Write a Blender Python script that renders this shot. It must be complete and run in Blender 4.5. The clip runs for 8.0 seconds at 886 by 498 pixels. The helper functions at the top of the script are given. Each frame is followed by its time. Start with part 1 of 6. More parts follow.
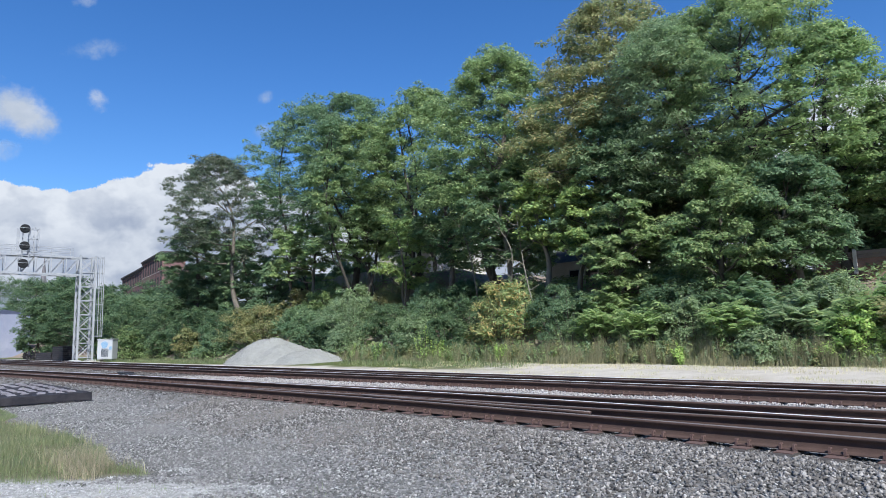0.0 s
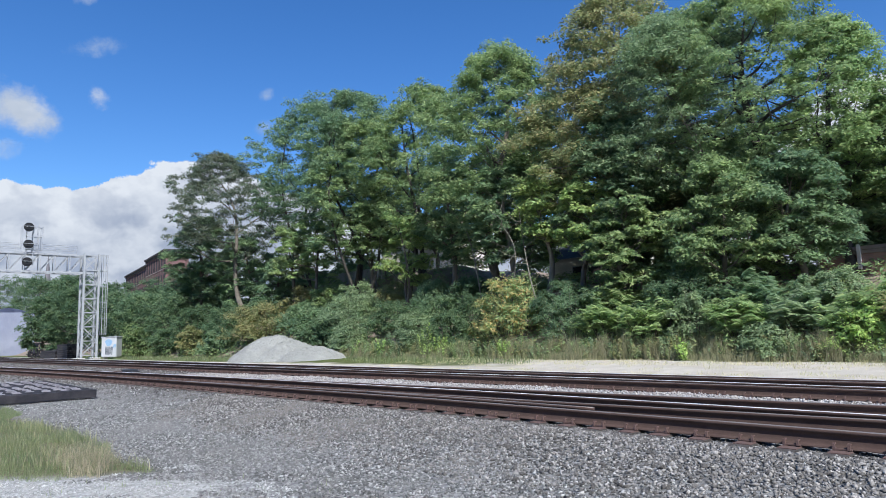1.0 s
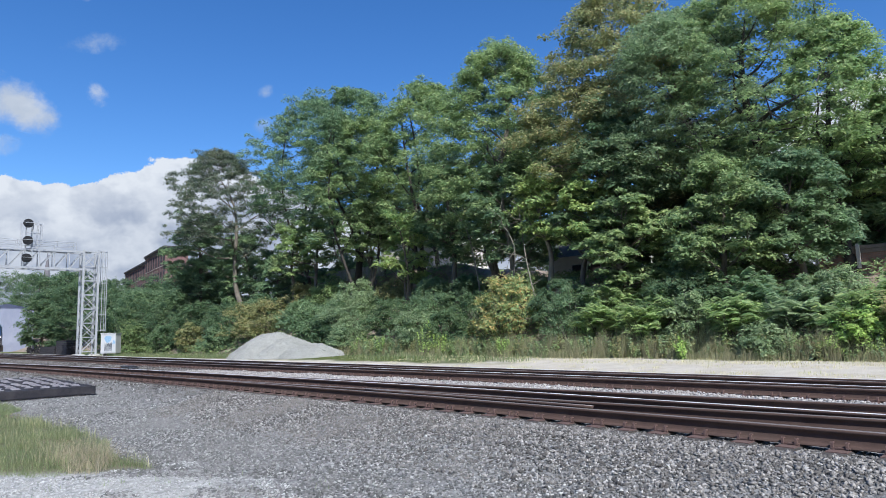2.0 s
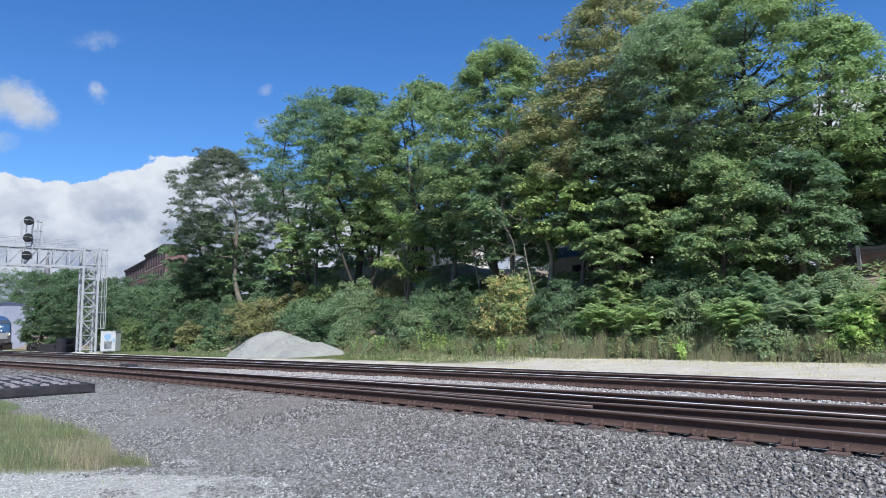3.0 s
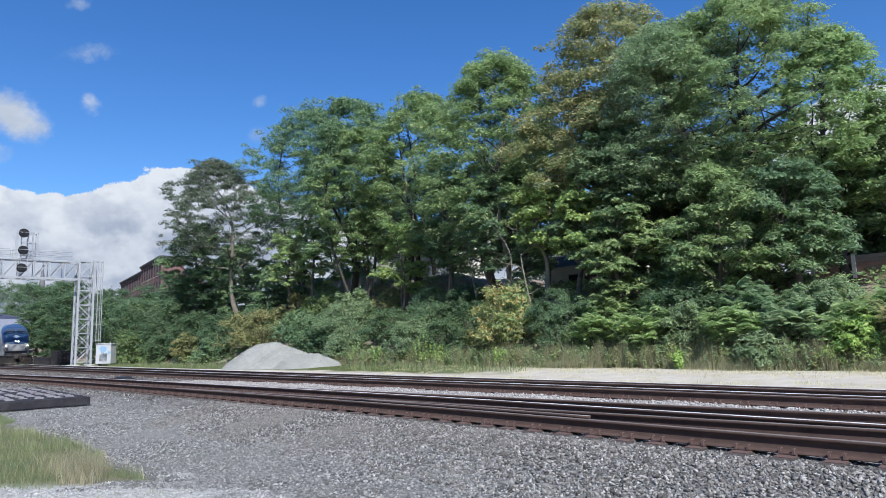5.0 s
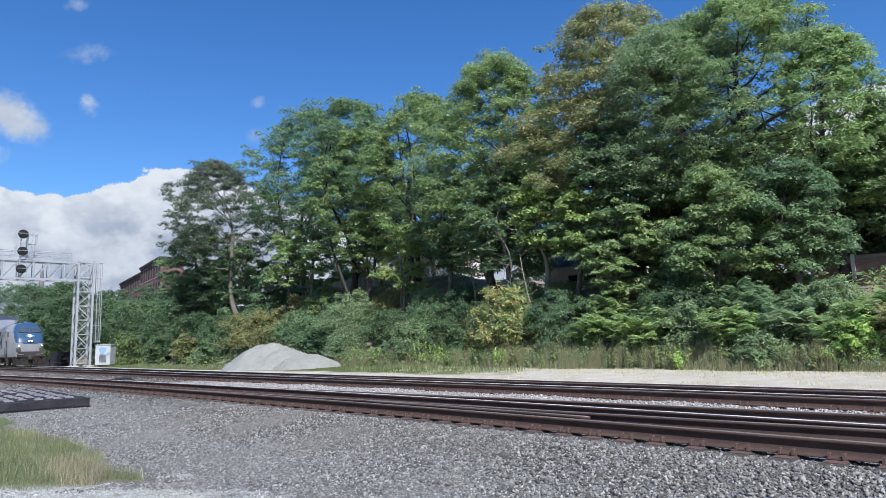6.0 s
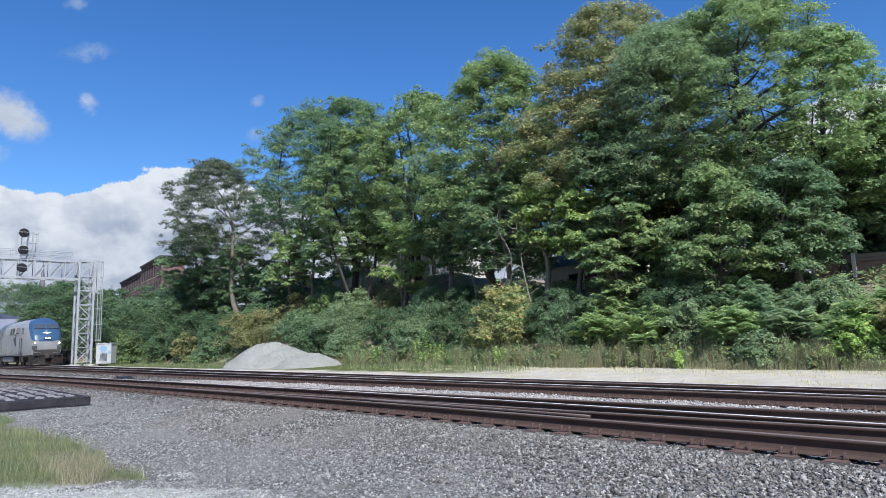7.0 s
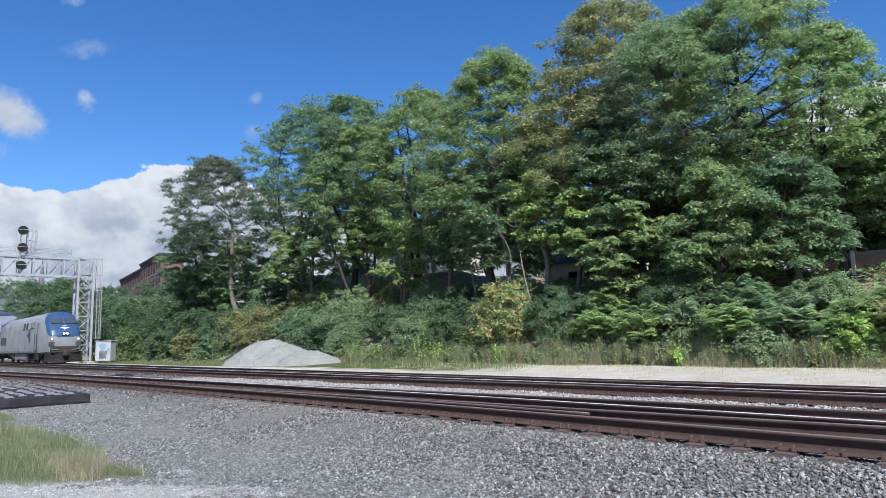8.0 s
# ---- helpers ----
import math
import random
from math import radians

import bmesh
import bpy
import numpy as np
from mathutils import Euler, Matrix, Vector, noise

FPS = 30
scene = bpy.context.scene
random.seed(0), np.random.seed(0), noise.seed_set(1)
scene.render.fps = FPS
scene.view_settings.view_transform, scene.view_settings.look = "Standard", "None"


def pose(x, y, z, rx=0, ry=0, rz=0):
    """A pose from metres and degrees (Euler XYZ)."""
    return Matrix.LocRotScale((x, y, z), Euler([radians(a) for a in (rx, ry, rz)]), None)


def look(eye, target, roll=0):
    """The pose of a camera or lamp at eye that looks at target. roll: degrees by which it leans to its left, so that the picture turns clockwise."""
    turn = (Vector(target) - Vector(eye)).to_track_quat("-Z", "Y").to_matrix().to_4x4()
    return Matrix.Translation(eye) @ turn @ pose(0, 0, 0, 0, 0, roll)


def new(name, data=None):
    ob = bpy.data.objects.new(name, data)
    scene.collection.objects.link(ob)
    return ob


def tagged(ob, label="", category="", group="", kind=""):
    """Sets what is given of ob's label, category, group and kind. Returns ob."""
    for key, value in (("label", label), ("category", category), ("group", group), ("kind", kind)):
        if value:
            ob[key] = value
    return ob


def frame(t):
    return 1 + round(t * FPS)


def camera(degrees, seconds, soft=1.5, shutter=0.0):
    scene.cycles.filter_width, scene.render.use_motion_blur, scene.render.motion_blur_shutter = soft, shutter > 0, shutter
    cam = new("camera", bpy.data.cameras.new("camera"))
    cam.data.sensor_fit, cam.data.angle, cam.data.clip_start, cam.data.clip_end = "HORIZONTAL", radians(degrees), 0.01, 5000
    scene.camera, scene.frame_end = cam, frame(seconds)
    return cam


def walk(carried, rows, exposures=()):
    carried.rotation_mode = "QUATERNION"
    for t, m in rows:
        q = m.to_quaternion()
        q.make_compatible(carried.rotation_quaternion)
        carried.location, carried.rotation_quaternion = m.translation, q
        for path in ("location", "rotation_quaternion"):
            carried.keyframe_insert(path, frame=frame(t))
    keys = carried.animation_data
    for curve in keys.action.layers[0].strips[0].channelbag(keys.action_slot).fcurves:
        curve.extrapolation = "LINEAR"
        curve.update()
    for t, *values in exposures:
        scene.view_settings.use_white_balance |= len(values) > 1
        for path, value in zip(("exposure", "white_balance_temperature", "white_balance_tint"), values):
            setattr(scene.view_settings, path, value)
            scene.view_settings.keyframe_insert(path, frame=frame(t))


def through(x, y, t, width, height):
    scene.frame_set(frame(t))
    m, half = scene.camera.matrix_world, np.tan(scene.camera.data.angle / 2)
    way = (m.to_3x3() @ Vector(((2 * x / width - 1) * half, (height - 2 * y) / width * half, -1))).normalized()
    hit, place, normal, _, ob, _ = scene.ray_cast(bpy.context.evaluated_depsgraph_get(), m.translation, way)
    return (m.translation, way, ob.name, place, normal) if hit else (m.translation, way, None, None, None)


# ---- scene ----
# The world: x runs along the main line (the train rolls towards +x), y away from the camera across the tracks,
# z = 0 is the top of the rails.
EYE = (0.0, 0.0, 1.13)
cam = camera(68, 8.0, soft=0.6)
HELD = [  # seconds, heading, tilt, lean of the hand-held camera in degrees
    (0.0, 47.835, 7.643, -1.676),
    (0.5, 48.078, 7.524, -1.820),
    (1.0, 48.092, 7.360, -1.871),
    (1.5, 48.064, 7.235, -1.830),
    (3.0, 48.075, 7.129, -1.368),
    (3.5, 47.994, 7.332, -1.391),
    (4.0, 47.891, 7.603, -1.496),
    (4.5, 47.825, 7.881, -1.634),
    (6.0, 47.699, 8.073, -1.753),
    (6.5, 47.750, 8.048, -1.748),
    (7.0, 47.752, 7.975, -1.745),
    (7.5, 47.753, 7.901, -1.744),
    (8.0, 47.708, 7.763, -1.724),
]
walk(cam, [(t, pose(*EYE, 90 + tilt, 0, heading) @ pose(0, 0, 0, 0, 0, lean)) for t, heading, tilt, lean in HELD], exposures=((0.0, 0.58, 6110, 8.0), (8.0, 0.58, 6110, 8.0)))

# ---------------------------------------------------------------- world, sun, exposure
SUN_AZ, SUN_EL = 117.0, 47.0          # degrees from +y towards +x, degrees above the horizon
world = bpy.data.worlds.new("sky")
world.use_nodes = True
scene.world = world
wt = world.node_tree
sky = wt.nodes.new("ShaderNodeTexSky")
sky.sky_type, sky.sun_disc = "NISHITA", False
sky.sun_elevation, sky.sun_rotation = radians(SUN_EL), radians(SUN_AZ)
sky.air_density, sky.dust_density, sky.ozone_density, sky.altitude = 1.0, 0.03, 4.0, 200
tint = wt.nodes.new("ShaderNodeHueSaturation")
tint.inputs["Saturation"].default_value = 1.24
wt.links.new(sky.outputs[0], tint.inputs["Color"])
wt.links.new(tint.outputs[0], wt.nodes["Background"].inputs[0])
wt.nodes["Background"].inputs[1].default_value = 0.104
tint.inputs["Hue"].default_value = 0.508
sun = new("sun", bpy.data.lights.new("sun", "SUN"))
sun.data.energy, sun.data.angle, sun.data.color = 4.6, radians(0.8), (1.0, 0.97, 0.93)
sa, se = radians(SUN_AZ), radians(SUN_EL)
sun.matrix_world = look(Vector((math.sin(sa) * math.cos(se), math.cos(sa) * math.cos(se), math.sin(se))) * 60, (0, 0, 0))

# ---------------------------------------------------------------- materials


class Nodes:
    """Short hand for a node material."""

    def __init__(self, name):
        self.mat = bpy.data.materials.new(name)
        self.mat.use_nodes = True
        self.t = self.mat.node_tree
        self.bsdf = self.t.nodes["Principled BSDF"]
        self.out = self.t.nodes["Material Output"]

    def add(self, kind, **inputs):
        n = self.t.nodes.new(kind)
        for k, v in inputs.items():
            n.inputs[k.replace("_", " ")].default_value = v
        return n

    def link(self, a, b):
        self.t.links.new(a, b)

    def coords(self, world_space=False):
        if world_space:
            return self.add("ShaderNodeNewGeometry").outputs["Position"]
        return self.add("ShaderNodeTexCoord").outputs["Object"]

    def noise(self, co, scale, detail=4.0, rough=0.6, lo=0.3, hi=0.7):
        n = self.add("ShaderNodeTexNoise", Scale=scale, Detail=detail, Roughness=rough)
        self.link(co, n.inputs["Vector"])
        r = self.add("ShaderNodeMapRange")
        r.inputs["From Min"].default_value, r.inputs["From Max"].default_value = lo, hi
        self.link(n.outputs["Fac"], r.inputs["Value"])
        return r.outputs[0]

    def rgb(self, c):
        n = self.add("ShaderNodeRGB")
        n.outputs[0].default_value = (*c, 1)
        return n.outputs[0]

    def mix(self, fac, a, b, kind="MIX"):
        n = self.add("ShaderNodeMix")
        n.data_type, n.blend_type = "RGBA", kind
        for sock, v in ((n.inputs[0], fac), (n.inputs[6], a), (n.inputs[7], b)):
            if hasattr(v, "is_linked"):
                self.link(v, sock)
            else:
                sock.default_value = v if isinstance(v, (int, float)) else (*v, 1)
        return n.outputs[2]

    def math(self, op, a, b=0.0, c=0.0):
        n = self.add("ShaderNodeMath")
        n.operation = op
        for sock, v in zip(n.inputs, (a, b, c)):
            if hasattr(v, "is_linked"):
                self.link(v, sock)
            else:
                sock.default_value = v
        return n.outputs[0]

    def band(self, v, lo, hi):
        r = self.add("ShaderNodeMapRange")
        r.interpolation_type = "SMOOTHSTEP"
        r.inputs["From Min"].default_value, r.inputs["From Max"].default_value = lo, hi
        self.link(v, r.inputs["Value"])
        return r.outputs[0]

    def bump(self, height, strength, dist):
        b = self.add("ShaderNodeBump", Strength=strength, Distance=dist)
        self.link(height, b.inputs["Height"])
        self.link(b.outputs[0], self.bsdf.inputs["Normal"])

    def done(self, colour=None, rough=None, metal=0.0, spec=0.5):
        for key, v in (("Base Color", colour), ("Roughness", rough)):
            if v is None:
                continue
            if hasattr(v, "is_linked"):
                self.link(v, self.bsdf.inputs[key])
            else:
                self.bsdf.inputs[key].default_value = v if isinstance(v, (int, float)) else (*v, 1)
        self.bsdf.inputs["Metallic"].default_value = metal
        self.bsdf.inputs["Specular IOR Level"].default_value = spec
        return self.mat


def surface(name, c1, c2, scale=2.0, rough=0.7, metal=0.0, dirt=None, dirt_scale=0.7, fine=40.0, bump=0.15, dist=0.01, world_space=False, spec=0.4):
    """Two colours mixed by coarse and fine noise, dirt in blotches, a fine relief."""
    m = Nodes(name)
    co = m.coords(world_space)
    col = m.mix(m.noise(co, scale), c1, c2)
    grain = m.noise(co, fine, 3, 0.7)
    col = m.mix(m.math("MULTIPLY", grain, 0.25), col, tuple(v * 0.55 for v in c1))
    if dirt:
        col = m.mix(m.noise(co, dirt_scale, 6, 0.65, 0.48, 0.75), col, dirt)
    m.bump(grain, bump, dist)
    return m.done(col, m.math("MULTIPLY_ADD", grain, 0.2, rough - 0.1), metal, spec)


def leaf_material(name, c1, c2, c3, patch=0.35, through=0.52):
    """Foliage: colour per leaf, in patches over the crown; light passes through the blades."""
    m = Nodes(name)
    co = m.coords(True)
    isl = m.add("ShaderNodeNewGeometry").outputs["Random Per Island"]
    col = m.mix(m.noise(co, patch, 3, 0.6, 0.35, 0.65), c1, c2)
    col = m.mix(m.math("MULTIPLY", m.math("POWER", isl, 3.0), 0.75), col, c3)
    val = m.math("MULTIPLY_ADD", m.noise(co, 1.7, 2), 0.8, 1.94)   # reflected and transmitted light together
    val = m.math("MULTIPLY", val, m.math("MULTIPLY_ADD", m.math("FRACT", m.math("MULTIPLY", isl, 37.0)), 0.50, 0.75))
    hsv = m.add("ShaderNodeHueSaturation")
    m.link(col, hsv.inputs["Color"])
    m.link(val, hsv.inputs["Value"])
    col = hsv.outputs[0]
    m.done(col, 0.55, 0, 0.20)
    tr = m.add("ShaderNodeBsdfTranslucent")
    m.link(m.mix(0.4, col, (0.18, 0.31, 0.14), "MIX"), tr.inputs[0])
    mx = m.add("ShaderNodeMixShader")
    mx.inputs[0].default_value = through
    m.link(m.bsdf.outputs[0], mx.inputs[1])
    m.link(tr.outputs[0], mx.inputs[2])
    m.link(mx.outputs[0], m.out.inputs[0])
    return m.mat


def glow(name, c, strength):
    m = Nodes(name)
    m.bsdf.inputs["Emission Color"].default_value = (*c, 1)
    m.bsdf.inputs["Emission Strength"].default_value = strength
    return m.done((0.8, 0.8, 0.8), 0.3)


GREEN = leaf_material("leaves_maple", (0.078, 0.118, 0.058), (0.130, 0.168, 0.070), (0.225, 0.240, 0.105))
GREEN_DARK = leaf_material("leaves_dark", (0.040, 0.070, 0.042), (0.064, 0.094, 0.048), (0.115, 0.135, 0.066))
GREEN_BLUE = leaf_material("leaves_grey_green", (0.088, 0.126, 0.074), (0.130, 0.165, 0.086), (0.205, 0.225, 0.130))
GREEN_BRIGHT = leaf_material("leaves_bright", (0.108, 0.160, 0.070), (0.158, 0.204, 0.082), (0.240, 0.265, 0.11))
YELLOW = leaf_material("leaves_yellow", (0.105, 0.160, 0.066), (0.160, 0.205, 0.072), (0.28, 0.29, 0.10))
GREEN_SEA = leaf_material("leaves_sea_green", (0.062, 0.102, 0.064), (0.096, 0.137, 0.070), (0.165, 0.192, 0.098))
SAPLING = leaf_material("leaves_sapling", (0.14, 0.21, 0.065), (0.19, 0.26, 0.075), (0.30, 0.33, 0.11))
OLIVE = leaf_material("leaves_olive", (0.112, 0.130, 0.062), (0.160, 0.152, 0.070), (0.235, 0.168, 0.085))
BROWNISH = leaf_material("leaves_brownish", (0.050, 0.064, 0.050), (0.076, 0.082, 0.062), (0.125, 0.108, 0.080))
RUST_LEAF = leaf_material("leaves_orange", (0.13, 0.19, 0.085), (0.20, 0.22, 0.09), (0.38, 0.20, 0.085))
GRASS_GREEN = leaf_material("grass_green", (0.080, 0.106, 0.048), (0.118, 0.134, 0.064), (0.205, 0.195, 0.12), 0.8)
GRASS_DRY = leaf_material("grass_dry", (0.17, 0.155, 0.095), (0.13, 0.14, 0.07), (0.30, 0.26, 0.17), 0.8)
FEATHER = leaf_material("seed_heads", (0.17, 0.145, 0.10), (0.22, 0.18, 0.125), (0.30, 0.26, 0.19), 0.8)
WEED = leaf_material("dry_weeds", (0.125, 0.125, 0.070), (0.15, 0.135, 0.085), (0.24, 0.21, 0.14), 0.5)
STRAW = leaf_material("straw", (0.36, 0.31, 0.20), (0.28, 0.27, 0.15), (0.44, 0.38, 0.26), 0.8)
BARK = surface("bark", (0.11, 0.09, 0.07), (0.17, 0.15, 0.12), 3, 0.9, fine=25, bump=0.6, dist=0.02)
BARK_DARK = surface("bark_dark", (0.05, 0.043, 0.036), (0.085, 0.074, 0.062), 3, 0.9, fine=25, bump=0.6, dist=0.02)
BARK_PALE = surface("bark_pale", (0.25, 0.23, 0.19), (0.17, 0.15, 0.12), 3, 0.9, fine=25, bump=0.5, dist=0.02)
RAIL_RUST = surface("rail_rust", (0.068, 0.044, 0.037), (0.094, 0.061, 0.050), 4, 0.85, 0.0, (0.08, 0.055, 0.045), 1.5, 60, 0.2, 0.004, spec=0.15)
# Sun and sky glint on the worn heads, put into a near-white base colour.
RAIL_HEAD = surface("rail_head_glint", (0.72, 0.71, 0.71), (0.80, 0.79, 0.79), 1.5, 0.38, 0.15, (0.24, 0.20, 0.18), 1.2, 80, 0.03, 0.002)
RAIL_DULL = surface("rail_head_dull", (0.20, 0.17, 0.155), (0.27, 0.24, 0.225), 1.5, 0.5, 0.35, (0.13, 0.10, 0.085), 1.2, 80, 0.05, 0.002)
PLATE_RUST = surface("plate_rust", (0.112, 0.066, 0.057), (0.165, 0.100, 0.087), 5, 0.85, 0, (0.09, 0.06, 0.05), 2, 60, 0.3, 0.004)
TIE_WOOD = surface("tie_wood", (0.06, 0.05, 0.045), (0.10, 0.085, 0.075), 3, 0.9, 0, (0.04, 0.035, 0.03), 1.2, 30, 0.5, 0.01)
GALVANISED = surface("galvanised", (0.35, 0.36, 0.38), (0.44, 0.45, 0.47), 3, 0.55, 0.2, (0.38, 0.39, 0.40), 0.8, 30, 0.05, 0.003)
BLACK_PAINT = surface("black_paint", (0.012, 0.012, 0.013), (0.02, 0.02, 0.02), 3, 0.5)
BLACK_RUBBER = surface("black_rubber", (0.013, 0.012, 0.016), (0.024, 0.022, 0.028), 3, 0.75, 0, (0.045, 0.04, 0.042), 1.5)

# ---------------------------------------------------------------- building tools


def part(name, bm, material, parent=None, label="", smooth=False):
    """Links a bmesh as one mesh object under a thing or a part."""
    me = bpy.data.meshes.new(name)
    bm.to_mesh(me)
    bm.free()
    me.materials.append(material)
    if smooth:
        me.polygons.foreach_set("use_smooth", [True] * len(me.polygons))
    ob = new(name, me)
    ob.parent = parent
    if label:
        ob["label"] = label
    return ob


def array_mesh(name, verts, faces, material, smooth=False):
    """A mesh from arrays: verts n x 3, faces m x k."""
    me = bpy.data.meshes.new(name)
    verts, faces = np.asarray(verts, np.float32), np.asarray(faces, np.int32)
    m, k = faces.shape
    me.vertices.add(len(verts))
    me.vertices.foreach_set("co", verts.ravel())
    me.loops.add(m * k)
    me.loops.foreach_set("vertex_index", faces.ravel())
    me.polygons.add(m)
    me.polygons.foreach_set("loop_start", np.arange(0, m * k, k, dtype=np.int32))
    me.polygons.foreach_set("loop_total", np.full(m, k, np.int32))
    if smooth:
        me.polygons.foreach_set("use_smooth", np.ones(m, bool))
    me.update(calc_edges=True)
    me.materials.append(material)
    return me


def mesh_part(name, verts, faces, material, parent=None, label="", smooth=False):
    ob = new(name, array_mesh(name, verts, faces, material, smooth))
    ob.parent = parent
    if label:
        ob["label"] = label
    return ob


def box(bm, x0, x1, y0, y1, z0, z1, bevel=0.0, m=None):
    made = bmesh.ops.create_cube(bm, size=1.0)["verts"]
    for v in made:
        v.co = Vector((x0 + (v.co.x + 0.5) * (x1 - x0), y0 + (v.co.y + 0.5) * (y1 - y0), z0 + (v.co.z + 0.5) * (z1 - z0)))
    if bevel > 0:
        edges = list({e for v in made for e in v.link_edges})
        r = bmesh.ops.bevel(bm, geom=edges, offset=bevel, segments=2, affect="EDGES", profile=0.6)
        made = list({v for f in r["faces"] for v in f.verts} | {v for v in made if v.is_valid})
    if m is not None:
        bmesh.ops.transform(bm, matrix=m, verts=made)
    return bm


def rod(bm, a, b, r, n=8, r2=None):
    """A round bar from a to b."""
    a, b = Vector(a), Vector(b)
    d = b - a
    m = Matrix.Translation((a + b) / 2) @ d.to_track_quat("Z", "Y").to_matrix().to_4x4()
    bmesh.ops.create_cone(bm, cap_ends=True, segments=n, radius1=r, radius2=r if r2 is None else r2, depth=d.length, matrix=m)
    return bm


def bar(bm, a, b, w, h=None):
    """A square bar from a to b."""
    a, b = Vector(a), Vector(b)
    d = b - a
    m = Matrix.Translation((a + b) / 2) @ d.to_track_quat("Z", "Y").to_matrix().to_4x4()
    made = bmesh.ops.create_cube(bm, size=1.0, matrix=m @ Matrix.Diagonal((w, h or w, d.length, 1)))
    return bm


def sweep(profile, path):
    """Arrays of a closed profile (across, up) swept along a path of points that runs mostly along x."""
    path = np.asarray(path, float)
    prof = np.asarray(profile, float)
    t = np.gradient(path, axis=0)
    t /= np.linalg.norm(t[:, :2], axis=1)[:, None]
    nrm = np.stack([-t[:, 1], t[:, 0], np.zeros(len(t))], 1)
    v = path[:, None, :] + prof[None, :, :1] * nrm[:, None, :] + np.array([0, 0, 1.0]) * prof[None, :, 1:2]
    n, k = len(path), len(prof)
    i, j = np.meshgrid(np.arange(n - 1), np.arange(k), indexing="ij")
    a, b = i * k + j, i * k + (j + 1) % k
    f = np.stack([a, b, b + k, a + k], -1).reshape(-1, 4)
    return v.reshape(-1, 3), f


def tube(points, radii, sides=7):
    """Arrays of a tapered round limb along points."""
    p, r = np.asarray(points, float), np.asarray(radii, float)
    t = np.gradient(p, axis=0)
    t /= np.linalg.norm(t, axis=1)[:, None] + 1e-9
    ref = np.where(np.abs(t[:, 2:3]) > 0.9, np.array([[1.0, 0, 0]]), np.array([[0, 0, 1.0]]))
    u = np.cross(t, ref)
    u /= np.linalg.norm(u, axis=1)[:, None] + 1e-9
    w = np.cross(t, u)
    a = np.arange(sides) / sides * 2 * np.pi
    v = p[:, None] + r[:, None, None] * (np.cos(a)[None, :, None] * u[:, None] + np.sin(a)[None, :, None] * w[:, None])
    n, k = len(p), sides
    i, j = np.meshgrid(np.arange(n - 1), np.arange(k), indexing="ij")
    q, b = i * k + j, i * k + (j + 1) % k
    return v.reshape(-1, 3), np.stack([q, b, b + k, q + k], -1).reshape(-1, 4)


def joined(pieces):
    vs, fs, n = [], [], 0
    for v, f in pieces:
        vs.append(v)
        fs.append(f + n)
        n += len(v)
    return np.concatenate(vs), np.concatenate(fs)


def thing(name, m, label, category, group="", kind=""):
    ob = new(name)
    ob.matrix_basis = m
    ob.empty_display_size = 0.3
    return tagged(ob, label, category, group, kind)


# ---------------------------------------------------------------- ground


def near_rail(x):
    """The front rail of the near track: straight on the right, bending towards the camera on the left."""
    u = np.maximum(0.0, -9.0 - np.asarray(x, float))
    u2 = np.minimum(u, 40.0)
    return 7.75 - (0.028 * u2 + 0.0009 * u2 ** 2) - 0.1 * np.maximum(0, u - 40.0)


def branch_offset(x):
    """How far the diverging track lies behind the near one; the switch points are at x = -22."""
    u = np.clip((np.asarray(x, float) + 22.0) / 19.0, 0, None)
    return 1.0 * u ** 1.5


def third_rail(x):
    """The front rail of the track that leaves the main line towards the left."""
    x = np.asarray(x, float)
    return np.where(x > -9, 12.45, np.maximum(12.45 - 0.030 * (-9 - x), 9.2))


MAIN = 12.97     # the front rail of the main line
GAUGE = 1.505


def step(a, b, v):
    t = np.clip((v - a) / (b - a), 0, 1)
    return t * t * (3 - 2 * t)


def smooth_noise(x, y, s, seed=0):
    """Cheap smooth noise from sums of sines, -1 to 1."""
    r = np.random.RandomState(seed)
    out = 0
    for i in range(5):
        a, f, p = r.uniform(0, 6.28), r.uniform(0.6, 1.6) / s, r.uniform(0, 6.28, 2)
        out = out + np.sin((x * np.cos(a) + y * np.sin(a)) * f * 6.28 + p[0])
    return out / 3.0


